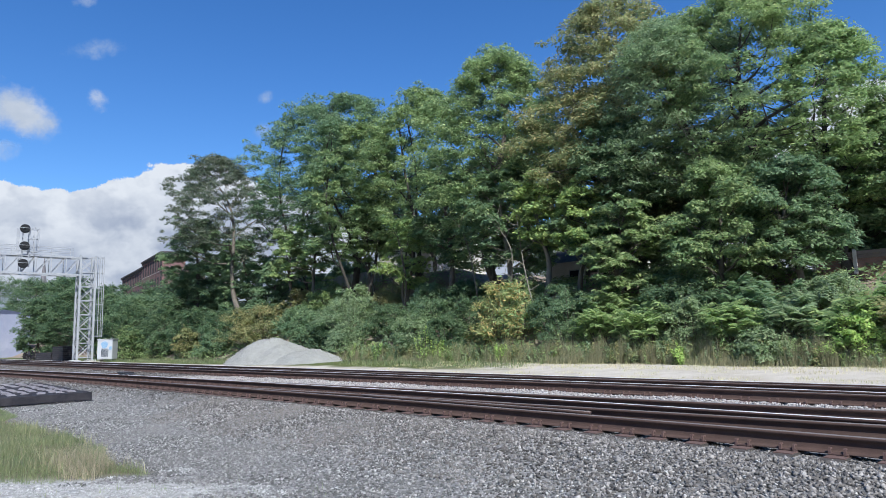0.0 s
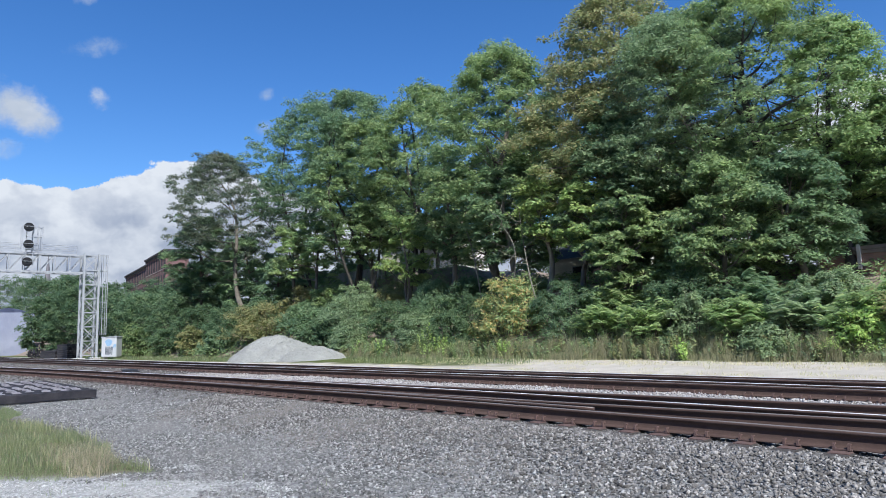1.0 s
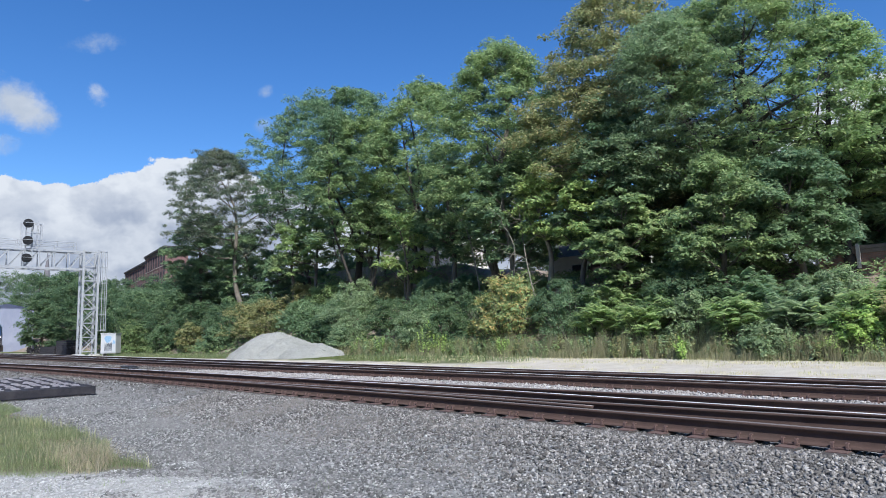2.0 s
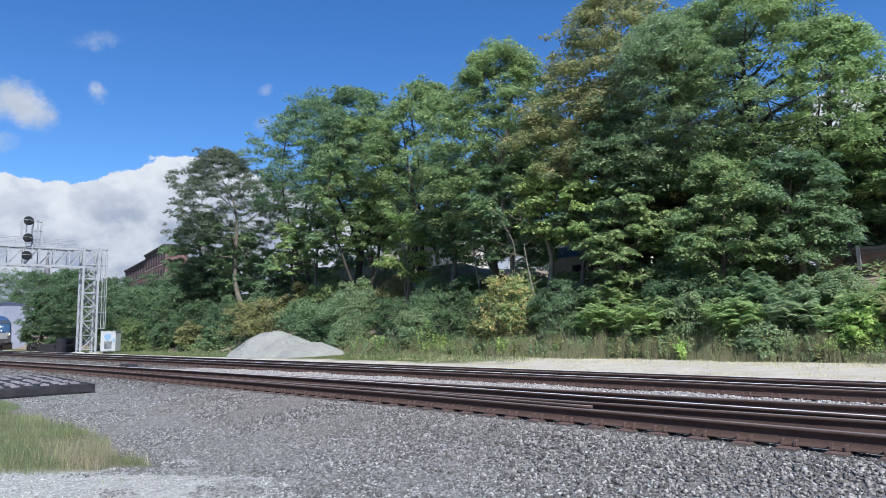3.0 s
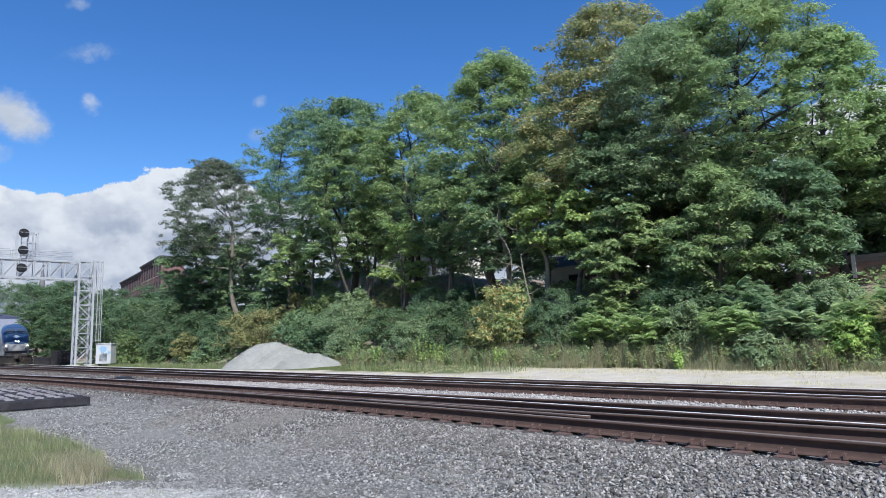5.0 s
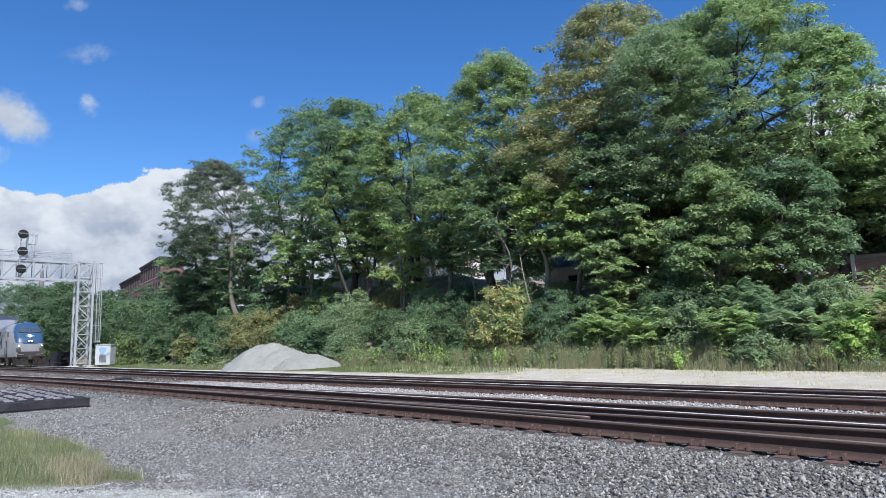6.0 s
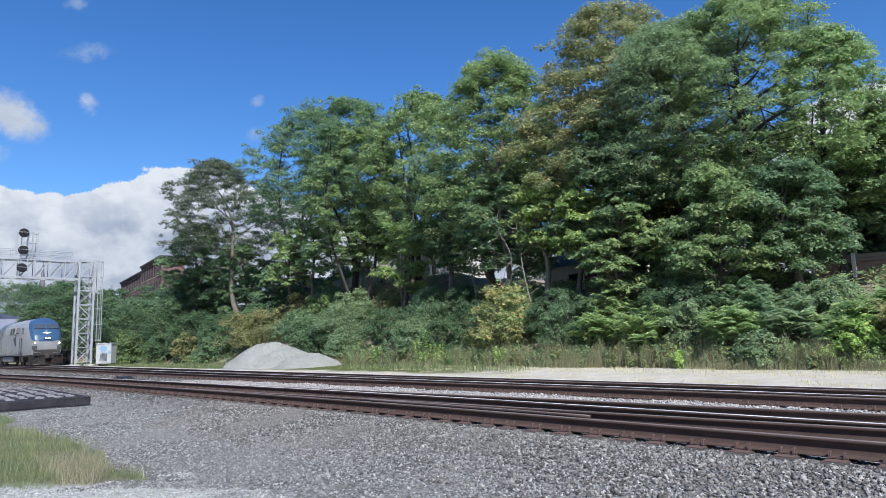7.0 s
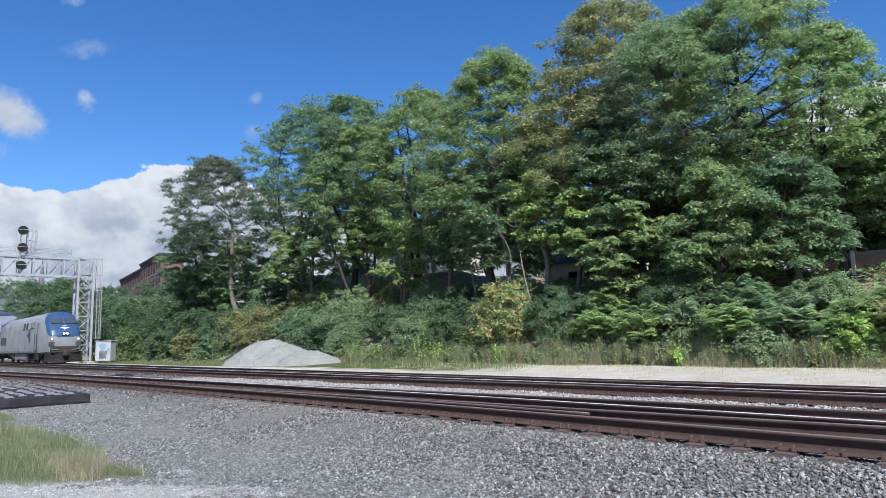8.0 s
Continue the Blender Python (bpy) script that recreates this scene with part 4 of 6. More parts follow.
        for i in range(9):
            a = math.pi * i / 8
            for x, rr in ((1.04, 0.13), (1.16, 0.125)):
                v.append(bm.verts.new((x, y + math.cos(a) * rr, z + math.sin(a) * rr)))
        for i in range(8):
            bm.faces.new((v[2 * i], v[2 * i + 1], v[2 * i + 3], v[2 * i + 2]))
        bmesh.ops.solidify(bm, geom=bm.faces[:], thickness=0.008)
        part("hood", bm, BLACK_PAINT, t)
        strut("bracket", (0.75, y, z - 0.3), (0.75, y + 0.3, z - 0.3), 0.07, ob)
        strut("guard_bar", (1.3, y - 0.5, z + 0.05), (1.3, y + 0.95, z + 0.05), 0.035, ob)
    return ob


CONCRETE = surface("concrete", (0.40, 0.39, 0.37), (0.50, 0.49, 0.46), 2, 0.9, 0, (0.30, 0.29, 0.27), 1, 30, 0.2, 0.01)
LENS_DARK = surface("lens_dark", (0.02, 0.02, 0.025), (0.03, 0.03, 0.03), 2, 0.1)
signal_bridge()

# ---------------------------------------------------------------- train
SILVER = surface("loco_silver", (0.265, 0.265, 0.265), (0.315, 0.315, 0.313), 0.7, 0.40, 0.2, (0.42, 0.40, 0.36), 0.5, 30, 0.02, 0.002)
LOCO_BLUE = surface("loco_blue", (0.032, 0.072, 0.140), (0.040, 0.084, 0.160), 0.8, 0.35, 0, (0.03, 0.06, 0.16), 0.5, 30, 0.02, 0.002)
ROOF_GREY = surface("loco_roof", (0.22, 0.235, 0.26), (0.28, 0.29, 0.31), 0.8, 0.55)
UNDER = surface("underframe_black", (0.034, 0.030, 0.028), (0.055, 0.047, 0.042), 2, 0.8, 0, (0.10, 0.075, 0.055), 1)
TANK_GREY = surface("tank_grey", (0.22, 0.21, 0.20), (0.30, 0.29, 0.28), 1.5, 0.7, 0, (0.12, 0.10, 0.085), 0.8)
GLASS = surface("cab_glass", (0.05, 0.06, 0.075), (0.075, 0.09, 0.11), 1, 0.06, 0, spec=1.0, bump=0.02)
LOGO_PALE = surface("logo_pale", (0.70, 0.74, 0.78), (0.76, 0.79, 0.82), 2, 0.5)
LOGO_DARK = surface("logo_dark", (0.022, 0.030, 0.05), (0.03, 0.04, 0.06), 2, 0.5)
BOX_DARK = surface("lamp_box_dark", (0.05, 0.05, 0.05), (0.08, 0.08, 0.08), 3, 0.6)
HEADLAMP = glow("headlamp", (1.0, 0.97, 0.88), 5.0)
WHEEL_STEEL = surface("wheel_steel", (0.09, 0.07, 0.06), (0.15, 0.12, 0.10), 4, 0.6, 0.4)

LEVELS = np.array([0.95, 1.25, 1.6, 1.95, 2.1, 2.2, 2.28, 2.36, 2.44, 2.52, 2.6, 2.7, 2.8, 2.9, 3.0, 3.1, 3.2, 3.3, 3.4, 3.5, 3.6, 3.7, 3.8, 3.9, 3.98, 4.06, 4.12, 4.17, 4.21, 4.25, 4.27])


def half_width(z):
    return np.interp(z, [0.9, 1.3, 3.1, 3.5, 3.75, 3.92, 4.06, 4.16, 4.23, 4.27], [1.46, 1.52, 1.52, 1.47, 1.37, 1.22, 1.0, 0.76, 0.45, 0.0])


def front_x(z):
    """How far the raked nose lies behind its foremost line."""
    return np.interp(z, [0.9, 1.6, 2.35, 2.8, 3.3, 3.75, 4.06, 4.27], [-0.10, 0.0, -0.06, -0.30, -0.72, -1.12, -1.45, -1.9])


def loco_shell():
    """Arrays of the carbody from the tail to the nose, and for each face whether it is blue."""
    back = [-20.9, -18, -15, -12, -9, -7, -5.8, -5.2, -4.9, -4.7, -4.5, -4.3, -4.1, -3.9]
    nose = [(-2.3, 1.0), (-2.0, 0.985), (-1.8, 0.972), (-1.6, 0.955), (-1.4, 0.935), (-1.2, 0.912), (-1.05, 0.892), (-0.9, 0.87), (-0.75, 0.848), (-0.6, 0.825), (-0.48, 0.805), (-0.34, 0.78), (-0.22, 0.75), (-0.12, 0.70), (-0.05, 0.60), (-0.02, 0.42), (0.0, 0.2)]
    rows = []
    for z in LEVELS:
        w, fx = half_width(z), front_x(z)
        half = [(x, w) for x in back] + [(fx + a, w * b) for a, b in nose]
        rows.append([(x, -y, z) for x, y in half] + [(fx, 0.0, z)] + [(x, y, z) for x, y in half[::-1]])
    v = np.array(rows)
    v[..., 2] += 0.16 * np.clip((v[..., 2] - 3.3) / 0.9, 0, 1)      # a little more crown to the roof
    n, k = v.shape[:2]
    i, j = np.meshgrid(np.arange(n - 1), np.arange(k - 1), indexing="ij")
    a = i * k + j
    f = np.stack([a, a + 1, a + k + 1, a + k], -1).reshape(-1, 4)
    c = v.reshape(-1, 3)[f].mean(1)
    edge = np.interp(-c[:, 0], [0.0, 0.3, 0.6, 0.9, 1.2, 1.6, 2.0, 2.5], [2.26, 2.32, 2.52, 2.82, 3.12, 3.50, 3.85, 4.2])
    edge = edge - 0.12 * np.clip(1 - np.abs(c[:, 1]) / 0.9, 0, 1)
    blue = (c[:, 2] > edge) & (c[:, 0] > -3.0)
    roof = (c[:, 2] > 3.8) & ~blue
    return v.reshape(-1, 3), f, blue, roof


def flat_shape(name, pts, material, parent, thick=0.02, m=None, label=""):
    """A thin plate from an outline in its own xy plane."""
    bm = bmesh.new()
    f = bm.faces.new([bm.verts.new((x, y, 0)) for x, y in pts])
    r = bmesh.ops.extrude_face_region(bm, geom=[f])
    bmesh.ops.translate(bm, verts=[g for g in r["geom"] if isinstance(g, bmesh.types.BMVert)], vec=(0, 0, thick))
    bmesh.ops.recalc_face_normals(bm, faces=bm.faces[:])
    if m is not None:
        bmesh.ops.transform(bm, matrix=m, verts=bm.verts[:])
    return part(name, bm, material, parent, label)


def side_plane(y, x, z):
    """A frame on the carbody's side: its x runs along the train, its y up, facing away from the centre line."""
    s = -1 if y < 0 else 1
    return Matrix(((1, 0, 0, x), (0, 0, s, y), (0, 1, 0, z), (0, 0, 0, 1)))


def nose_plane(y, z, slope_from, slope_to):
    """A frame on the nose: its x runs across, its y up the rake, facing ahead."""
    dz, dx = slope_to - slope_from, front_x(slope_to) - front_x(slope_from)
    up = Vector((dx, 0, dz)).normalized()
    across = Vector((0, 1, 0))
    out = across.cross(up)
    return Matrix(((across.x, up.x, out.x, front_x(z)), (across.y, up.y, out.y, y), (across.z, up.z, out.z, z), (0, 0, 0, 1)))


WHEELSETS = []


def wheelset(x, parent, r=0.51):
    bm = bmesh.new()
    for y in (-0.755, 0.755):
        s = 1 if y > 0 else -1
        rod(bm, (0, y - 0.07, 0), (0, y + 0.07, 0), r, 28)
        rod(bm, (0, y - s * 0.08 - 0.015, 0), (0, y - s * 0.08 + 0.015, 0), r + 0.028, 28)
        rod(bm, (0, y + s * 0.06, 0), (0, y + s * 0.11, 0), 0.16, 12)
        for k in range(4):
            a = k * math.pi / 2
            box(bm, math.cos(a) * 0.3 - 0.05, math.cos(a) * 0.3 + 0.05, y + s * 0.065 - 0.02, y + s * 0.065 + 0.02, math.sin(a) * 0.3 - 0.05, math.sin(a) * 0.3 + 0.05)
    rod(bm, (0, -0.8, 0), (0, 0.8, 0), 0.09, 10)
    w = part("wheelset", bm, WHEEL_STEEL, parent, "steel wheels on their axle")
    WHEELSETS.append((w, x, r))
    return w


def truck(xc, parent):
    """A two-axle truck: side frames, axle boxes, springs, then its wheelsets."""
    bm = bmesh.new()
    for y in (-1.0, 1.0):
        box(bm, xc - 1.9, xc + 1.9, y - 0.09, y + 0.09, 0.62, 0.86, 0.03)
        box(bm, xc - 0.6, xc + 0.6, y - 0.11, y + 0.11, 0.40, 0.66, 0.03)
        for dx in (-1.37, 1.37):
            box(bm, xc + dx - 0.2, xc + dx + 0.2, y - 0.14, y + 0.14, 0.36, 0.68, 0.03)
            for e in (-0.3, 0.3):
                rod(bm, (xc + dx + e, y, 0.55), (xc + dx + e, y, 0.9), 0.08, 8)
    box(bm, xc - 0.3, xc + 0.3, -1.0, 1.0, 0.6, 0.9, 0.02)
    part("truck_frame", bm, UNDER, parent, "black truck frame")
    for dx in (-1.37, 1.37):
        wheelset(xc + dx, parent)


def locomotive():
    ob = thing("locomotive", pose(-62.4, MAIN + GAUGE / 2, 0), "silver and blue diesel passenger locomotive, headlights lit", "locomotive", "train")
    v, f, blue, roof = loco_shell()
    used = lambda sel: (lambda ids: (v[ids], np.searchsorted(ids, f[sel])))(np.unique(f[sel]))
    body = mesh_part("body", *used(~blue & ~roof), SILVER, ob, "brushed silver carbody", smooth=True)
    nose = mesh_part("nose_hood", *used(blue), LOCO_BLUE, ob, "glossy blue cab and nose", smooth=True)
    mesh_part("roof", *used(roof), ROOF_GREY, ob, "grey roof panels", smooth=True)
    bm = bmesh.new()
    box(bm, -20.9, -20.8, -1.5, 1.5, 0.95, 4.0, 0.02)
    part("rear_wall", bm, SILVER, ob)
    bm = bmesh.new()
    box(bm, -20.8, -0.3, -1.40, 1.40, 0.86, 1.0, 0.02)
    part("floor_frame", bm, UNDER, ob)
    # windscreen, split in two
    m = nose_plane(0, 3.55, 3.3, 3.75)
    for y0, y1 in ((-0.98, -0.07), (0.07, 0.98)):
        flat_shape("windscreen", [(y0, -0.26), (y1, -0.26), (y1 * 0.95, 0.30), (y0 * 0.95, 0.30)], GLASS, nose, 0.03, m @ pose(0, 0, 0.03), "dark windscreen pane")
    # pale arrow emblem and a band of small lettering on the nose
    m = nose_plane(0, 2.93, 2.8, 3.05)
    flat_shape("emblem", [(-0.38, 0.06), (0.02, 0.12), (0.40, 0.07), (0.12, -0.02), (-0.02, -0.14), (-0.10, -0.02)], LOGO_PALE, nose, 0.03, m @ pose(0, 0, 0.015), "pale arrow emblem")
    m = nose_plane(0, 3.13, 3.05, 3.3)
    for k in range(3):
        flat_shape("number_bar", [(-0.14 + k * 0.1, -0.035), (-0.07 + k * 0.1, -0.035), (-0.07 + k * 0.1, 0.035), (-0.14 + k * 0.1, 0.035)], LOGO_PALE, nose, 0.02, m @ pose(0, 0, 0.012))
    # headlights in the middle, ditch lights below
    bm = bmesh.new()
    box(bm, -0.20, 0.03, -0.27, 0.27, 2.39, 2.61, 0.03)
    hb = part("headlight_housing", bm, LOCO_BLUE, ob)
    for y in (-0.125, 0.125):
        bm = bmesh.new()
        rod(bm, (0.0, y, 2.5), (0.045, y, 2.5), 0.07, 18)
        part("headlight", bm, HEADLAMP, hb, "lit headlight")
    for y in (-0.98, 0.98):
        bm = bmesh.new()
        rod(bm, (-0.3, y, 2.05), (-0.01, y, 2.05), 0.10, 18)
        d = part("ditch_light", bm, BOX_DARK, ob)
        bm = bmesh.new()
        rod(bm, (-0.01, y, 2.05), (0.015, y, 2.05), 0.065, 18)
        part("lamp", bm, HEADLAMP, d, "lit ditch light")
        bm = bmesh.new()
        box(bm, -0.3, 0.0, y - 0.19, y + 0.19, 1.52, 1.82, 0.02)
        part("marker_box", bm, BOX_DARK, ob, "dark recessed marker lamp box")
    # anticlimber, coupler, plough, steps, hoses
    bm = bmesh.new()
    box(bm, -0.5, 0.06, -1.05, 1.05, 0.93, 1.46, 0.05)
    part("anticlimber", bm, UNDER, ob, "dark recessed buffer beam")
    bm = bmesh.new()
    box(bm, -0.5, 0.42, -0.16, 0.16, 0.74, 1.02, 0.04)
    box(bm, 0.3, 0.55, -0.23, 0.13, 0.68, 1.06, 0.05)
    part("coupler", bm, UNDER, ob, "rusty black knuckle coupler")
    v = [(0.25, -0.1, 0.12), (0.25, 0.1, 0.12), (-0.28, 1.42, 0.16), (-0.28, -1.42, 0.16), (0.02, -0.3, 0.98), (0.02, 0.3, 0.98), (-0.3, 1.42, 0.98), (-0.3, -1.42, 0.98)]
    bm = bmesh.new()
    q = [bm.verts.new(p) for p in v]
    for ids in ((0, 1, 5, 4), (1, 2, 6, 5), (3, 0, 4, 7)):
        bm.faces.new([q[i] for i in ids])
    bmesh.ops.solidify(bm, geom=bm.faces[:], thickness=0.05)
    part("plough", bm, UNDER, ob, "black pilot plough")
    for s in (-1, 1):
        bm = bmesh.new()
        for k in range(3):
            rod(bm, (0.0, s * (0.35 + 0.22 * k), 1.1), (0.05, s * (0.32 + 0.22 * k), 0.55), 0.03, 6)
        part("brake_hose", bm, BLACK_RUBBER, ob)
        bm = bmesh.new()
        rod(bm, (0.12, s * 0.5, 1.16), (0.12, s * 1.0, 1.2), 0.02, 6)
        rod(bm, (0.12, s * 1.0, 1.2), (0.0, s * 1.12, 1.4), 0.02, 6)
        part("grab_bar", bm, TANK_GREY, ob, "grey grab bar")
    for y in (-1.53, 1.53):
        s = -1 if y < 0 else 1
        # cab side window, door with its steps and rails
        flat_shape("cab_window", [(-0.40, -0.30), (0.36, -0.30), (0.10, 0.22), (-0.40, 0.26)], GLASS, nose, 0.03, side_plane(y - s * 0.04, -2.75, 3.28), "side cab window")
        bm = bmesh.new()
        box(bm, -3.45, -2.85, min(y, y + s * 0.015), max(y, y + s * 0.015), 1.25, 3.3, 0.006)
        door = part("cab_door", bm, SILVER, ob)
        for x in (-3.55, -2.75):
            bm = bmesh.new()
            rod(bm, (x, y + s * 0.06, 1.0), (x, y + s * 0.06, 2.6), 0.02, 6)
            part("door_rail", bm, LOGO_DARK, door)
        bm = bmesh.new()
        for k in range(4):
            box(bm, -3.5, -2.8, min(y, y - s * 0.2), max(y, y - s * 0.2), 0.35 + 0.28 * k, 0.39 + 0.28 * k)
        for x in (-3.5, -2.84):
            box(bm, x, x + 0.04, min(y, y - s * 0.2), max(y, y - s * 0.2), 0.35, 1.25)
        part("step", bm, UNDER, ob)
        # upper grille windows behind the cab, dark louvre, door lines
        flat_shape("side_window", [(-0.9, -0.34), (0.62, -0.34), (0.9, 0.26), (-0.62, 0.26)], TANK_GREY, body, 0.02, side_plane(y - s * 0.03, -5.0, 3.34), "grey side window")
        for x in (-7.3, -8.5):
            flat_shape("grille_window", [(-0.48, -0.36), (0.24, -0.36), (0.48, 0.28), (-0.24, 0.28)], BOX_DARK, body, 0.02, side_plane(y - s * 0.03, x, 3.34), "dark slanted intake window")
        for x in (-15.4, -18.4):
            flat_shape("grille_window", [(-0.35, -0.3), (0.35, -0.3), (0.35, 0.25), (-0.35, 0.25)], ROOF_GREY, body, 0.02, side_plane(y - s * 0.03, x, 3.38))
        bm = bmesh.new()
        for k in range(9):
            box(bm, -20.2 + k * 0.33, -19.96 + k * 0.33, min(y - s * 0.02, y + s * 0.03), max(y - s * 0.02, y + s * 0.03), 1.75, 2.55)
        part("louvre", bm, BOX_DARK, body, "dark side louvre")
        # three curved blades behind the cab, fanning out from their foot
        for k in range(3):
            foot, tip, crest = np.array([0.30 + 0.14 * k, -0.66 + 0.16 * k]), np.array([-0.85 + 0.52 * k, 0.22 + 0.13 * k]), np.array([-0.48 + 0.50 * k, 0.42 + 0.12 * k])
            q = np.linspace(0, 1, 7)[:, None]
            arc = lambda a, c, b: a * (1 - q) ** 2 + 2 * c * q * (1 - q) + b * q ** 2
            outline = np.concatenate([arc(foot, np.array([0.02 + 0.26 * k, 0.02 + 0.1 * k]), tip), arc(crest, np.array([0.22 + 0.22 * k, 0.16 + 0.1 * k]), foot + 0.06)])
            flat_shape("side_mark", [tuple(p) for p in outline], LOGO_DARK, body, 0.015, side_plane(y - s * 0.004, -6.3, 2.30), "dark curved blade mark")
        for k in range(5):
            flat_shape("number_bar", [(-0.34 + k * 0.14, -0.05), (-0.24 + k * 0.14, -0.05), (-0.24 + k * 0.14, 0.05), (-0.34 + k * 0.14, 0.05)], LOGO_DARK, body, 0.012, side_plane(y - s * 0.004, -6.3, 2.95))
        for x in (-8.0, -10.6, -13.4, -16.2, -18.6):
            bm = bmesh.new()
            box(bm, x - 0.02, x + 0.02, min(y, y + s * 0.012), max(y, y + s * 0.012), 1.1, 3.2)
            part("seam", bm, TANK_GREY, body)
        bm = bmesh.new()
        box(bm, -20.8, -3.6, min(y, y + s * 0.02), max(y, y + s * 0.02), 1.06, 1.16, 0.004)
        part("sill_stripe", bm, TANK_GREY, body, "dull grey sill band")
    bm = bmesh.new()
    box(bm, -13.6, -7.4, -1.35, 1.35, 0.32, 0.95, 0.12)
    part("fuel_tank", bm, TANK_GREY, ob, "grey fuel tank")
    for x, n in ((-7.2, 0), (-14.0, 1)):
        bm = bmesh.new()
        box(bm, x - 0.3, x + 0.3, -1.42, 1.42, 0.45, 0.95, 0.03)
        part("equipment_box", bm, UNDER, ob)
    for x in (-7.0, -10.5, -14.0, -17.0):
        bm = bmesh.new()
        box(bm, x - 0.9, x + 0.9, -0.7, 0.7, 4.18, 4.36, 0.05)
        part("roof_fan", bm, ROOF_GREY, ob)
    bm = bmesh.new()
    for k in range(3):
        rod(bm, (-2.9, -0.25 + k * 0.25, 4.30), (-2.3, -0.25 + k * 0.25, 4.34), 0.06, 8, 0.09)
    part("horn", bm, ROOF_GREY, ob)
    truck(-4.6, ob)
    truck(-16.6, ob)
    return ob


def passenger_car():
    ob = thing("passenger_car", pose(-84.5, MAIN + GAUGE / 2, 0), "silver baggage and passenger car coupled behind the locomotive", "railway car", "train")
    prof = [(-1.5, 1.0), (-1.52, 1.2), (-1.52, 3.2), (-1.42, 3.6), (-1.1, 3.9), (-0.5, 4.06), (0.5, 4.06), (1.1, 3.9), (1.42, 3.6), (1.52, 3.2), (1.52, 1.2), (1.5, 1.0)]
    path = [(x, 0, 0) for x in np.linspace(-25.5, -0.4, 12)]
    mesh_part("body", *capped(*sweep(prof, path), len(prof)), SILVER, ob, "ribbed stainless carbody")
    for y in (-1.53, 1.53):
        s = -1 if y < 0 else 1
        for k in range(8):
            bm = bmesh.new()
            box(bm, -25.4, -0.5, min(y, y + s * 0.02), max(y, y + s * 0.02), 1.25 + k * 0.09, 1.29 + k * 0.09)
            part("rib", bm, SILVER, ob)
        for k in range(9):
            flat_shape("window", [(-0.7, -0.3), (0.7, -0.3), (0.7, 0.3), (-0.7, 0.3)], GLASS, ob, 0.02, side_plane(y - s * 0.005, -3.0 - 2.3 * k, 2.6), "dark passenger window")
    bm = bmesh.new()
    box(bm, -25.3, -0.6, -1.35, 1.35, 0.7, 1.05, 0.03)
    part("floor_frame", bm, UNDER, ob)
    bm = bmesh.new()
    box(bm, -0.5, 0.75, -0.14, 0.14, 0.72, 1.0, 0.03)
    part("coupler", bm, UNDER, ob)
    truck(-3.4, ob)
    truck(-22.4, ob)
    return ob


LOCO = locomotive()
CAR = passenger_car()

# ---------------------------------------------------------------- clouds
CLOUDS = []


def cloud_material(name, bright, shade, level, ragged=0.7, edge=0.6):
    """A far glowing cloud: opaque where its density beats the noise, lit white tops and shaded grey folds painted in.
    """
    m = Nodes(name)
    co = m.coords()
    d = m.add("ShaderNodeAttribute")
    d.attribute_name = "cloud_amount"
    sh = m.add("ShaderNodeAttribute")
    sh.attribute_name = "cloud_lit"
    big = m.noise(co, 0.0032, 7, 0.62, 0.25, 0.75)
    fine = m.noise(co, 0.012, 6, 0.65, 0.2, 0.8)
    n = m.math("ADD", m.math("MULTIPLY", big, ragged), m.math("MULTIPLY", fine, ragged * 0.5))
    a = m.band(m.math("ADD", d.outputs["Fac"], m.math("SUBTRACT", n, ragged * 0.75)), 0.2, edge)
    st = m.add("ShaderNodeMapping")
    st.inputs["Scale"].default_value = (1.0, 1.0, 1.35)
    m.link(co, st.inputs[0])
    fold = m.math("MULTIPLY_ADD", m.noise(st.outputs[0], 0.0046, 4, 0.5, 0.42, 0.56), 0.70, m.math("MULTIPLY", m.noise(st.outputs[0], 0.012, 4, 0.55, 0.38, 0.62), 0.30))
    tone = m.math("MINIMUM", m.math("ADD", m.math("MULTIPLY", fold, 0.62), sh.outputs["Fac"]), 1.0)
    col = m.mix(tone, shade, bright)
    em = m.add("ShaderNodeEmission", Strength=level)
    m.link(col, em.inputs[0])
    tr = m.add("ShaderNodeBsdfTransparent")
    mx = m.add("ShaderNodeMixShader")
    m.link(a, mx.inputs[0])
    m.link(tr.outputs[0], mx.inputs[1])
    m.link(em.outputs[0], mx.inputs[2])
    m.link(mx.outputs[0], m.out.inputs[0])
    return m.mat


def cloud(name, label, az0, az1, el0, el1, density, height, material, drift, r=3200.0, n=(60, 40)):
    """A patch of the sky's dome between two azimuths and elevations."""
    az, el = np.meshgrid(np.radians(np.linspace(az0, az1, n[0])), np.radians(np.linspace(el0, el1, n[1])), indexing="ij")
    v = np.stack([np.sin(az) * np.cos(el), np.cos(az) * np.cos(el), np.sin(el)], -1) * r
    k = n[1]
    i, j = np.meshgrid(np.arange(n[0] - 1), np.arange(k - 1), indexing="ij")
    a = i * k + j
    f = np.stack([a, a + k, a + k + 1, a + 1], -1).reshape(-1, 4)
    me = array_mesh(name, v.reshape(-1, 3), f, material, True)
    for key, fn in (("cloud_amount", density), ("cloud_lit", height)):
        at = me.attributes.new(key, "FLOAT", "POINT")
        at.data.foreach_set("value", fn(np.degrees(az), np.degrees(el)).ravel().astype(np.float32))
    ob = new(name, me)
    ob.visible_shadow = False
    tagged(ob, label, "cloud", "clouds", "structure")
    CLOUDS.append((ob, drift))
    return ob


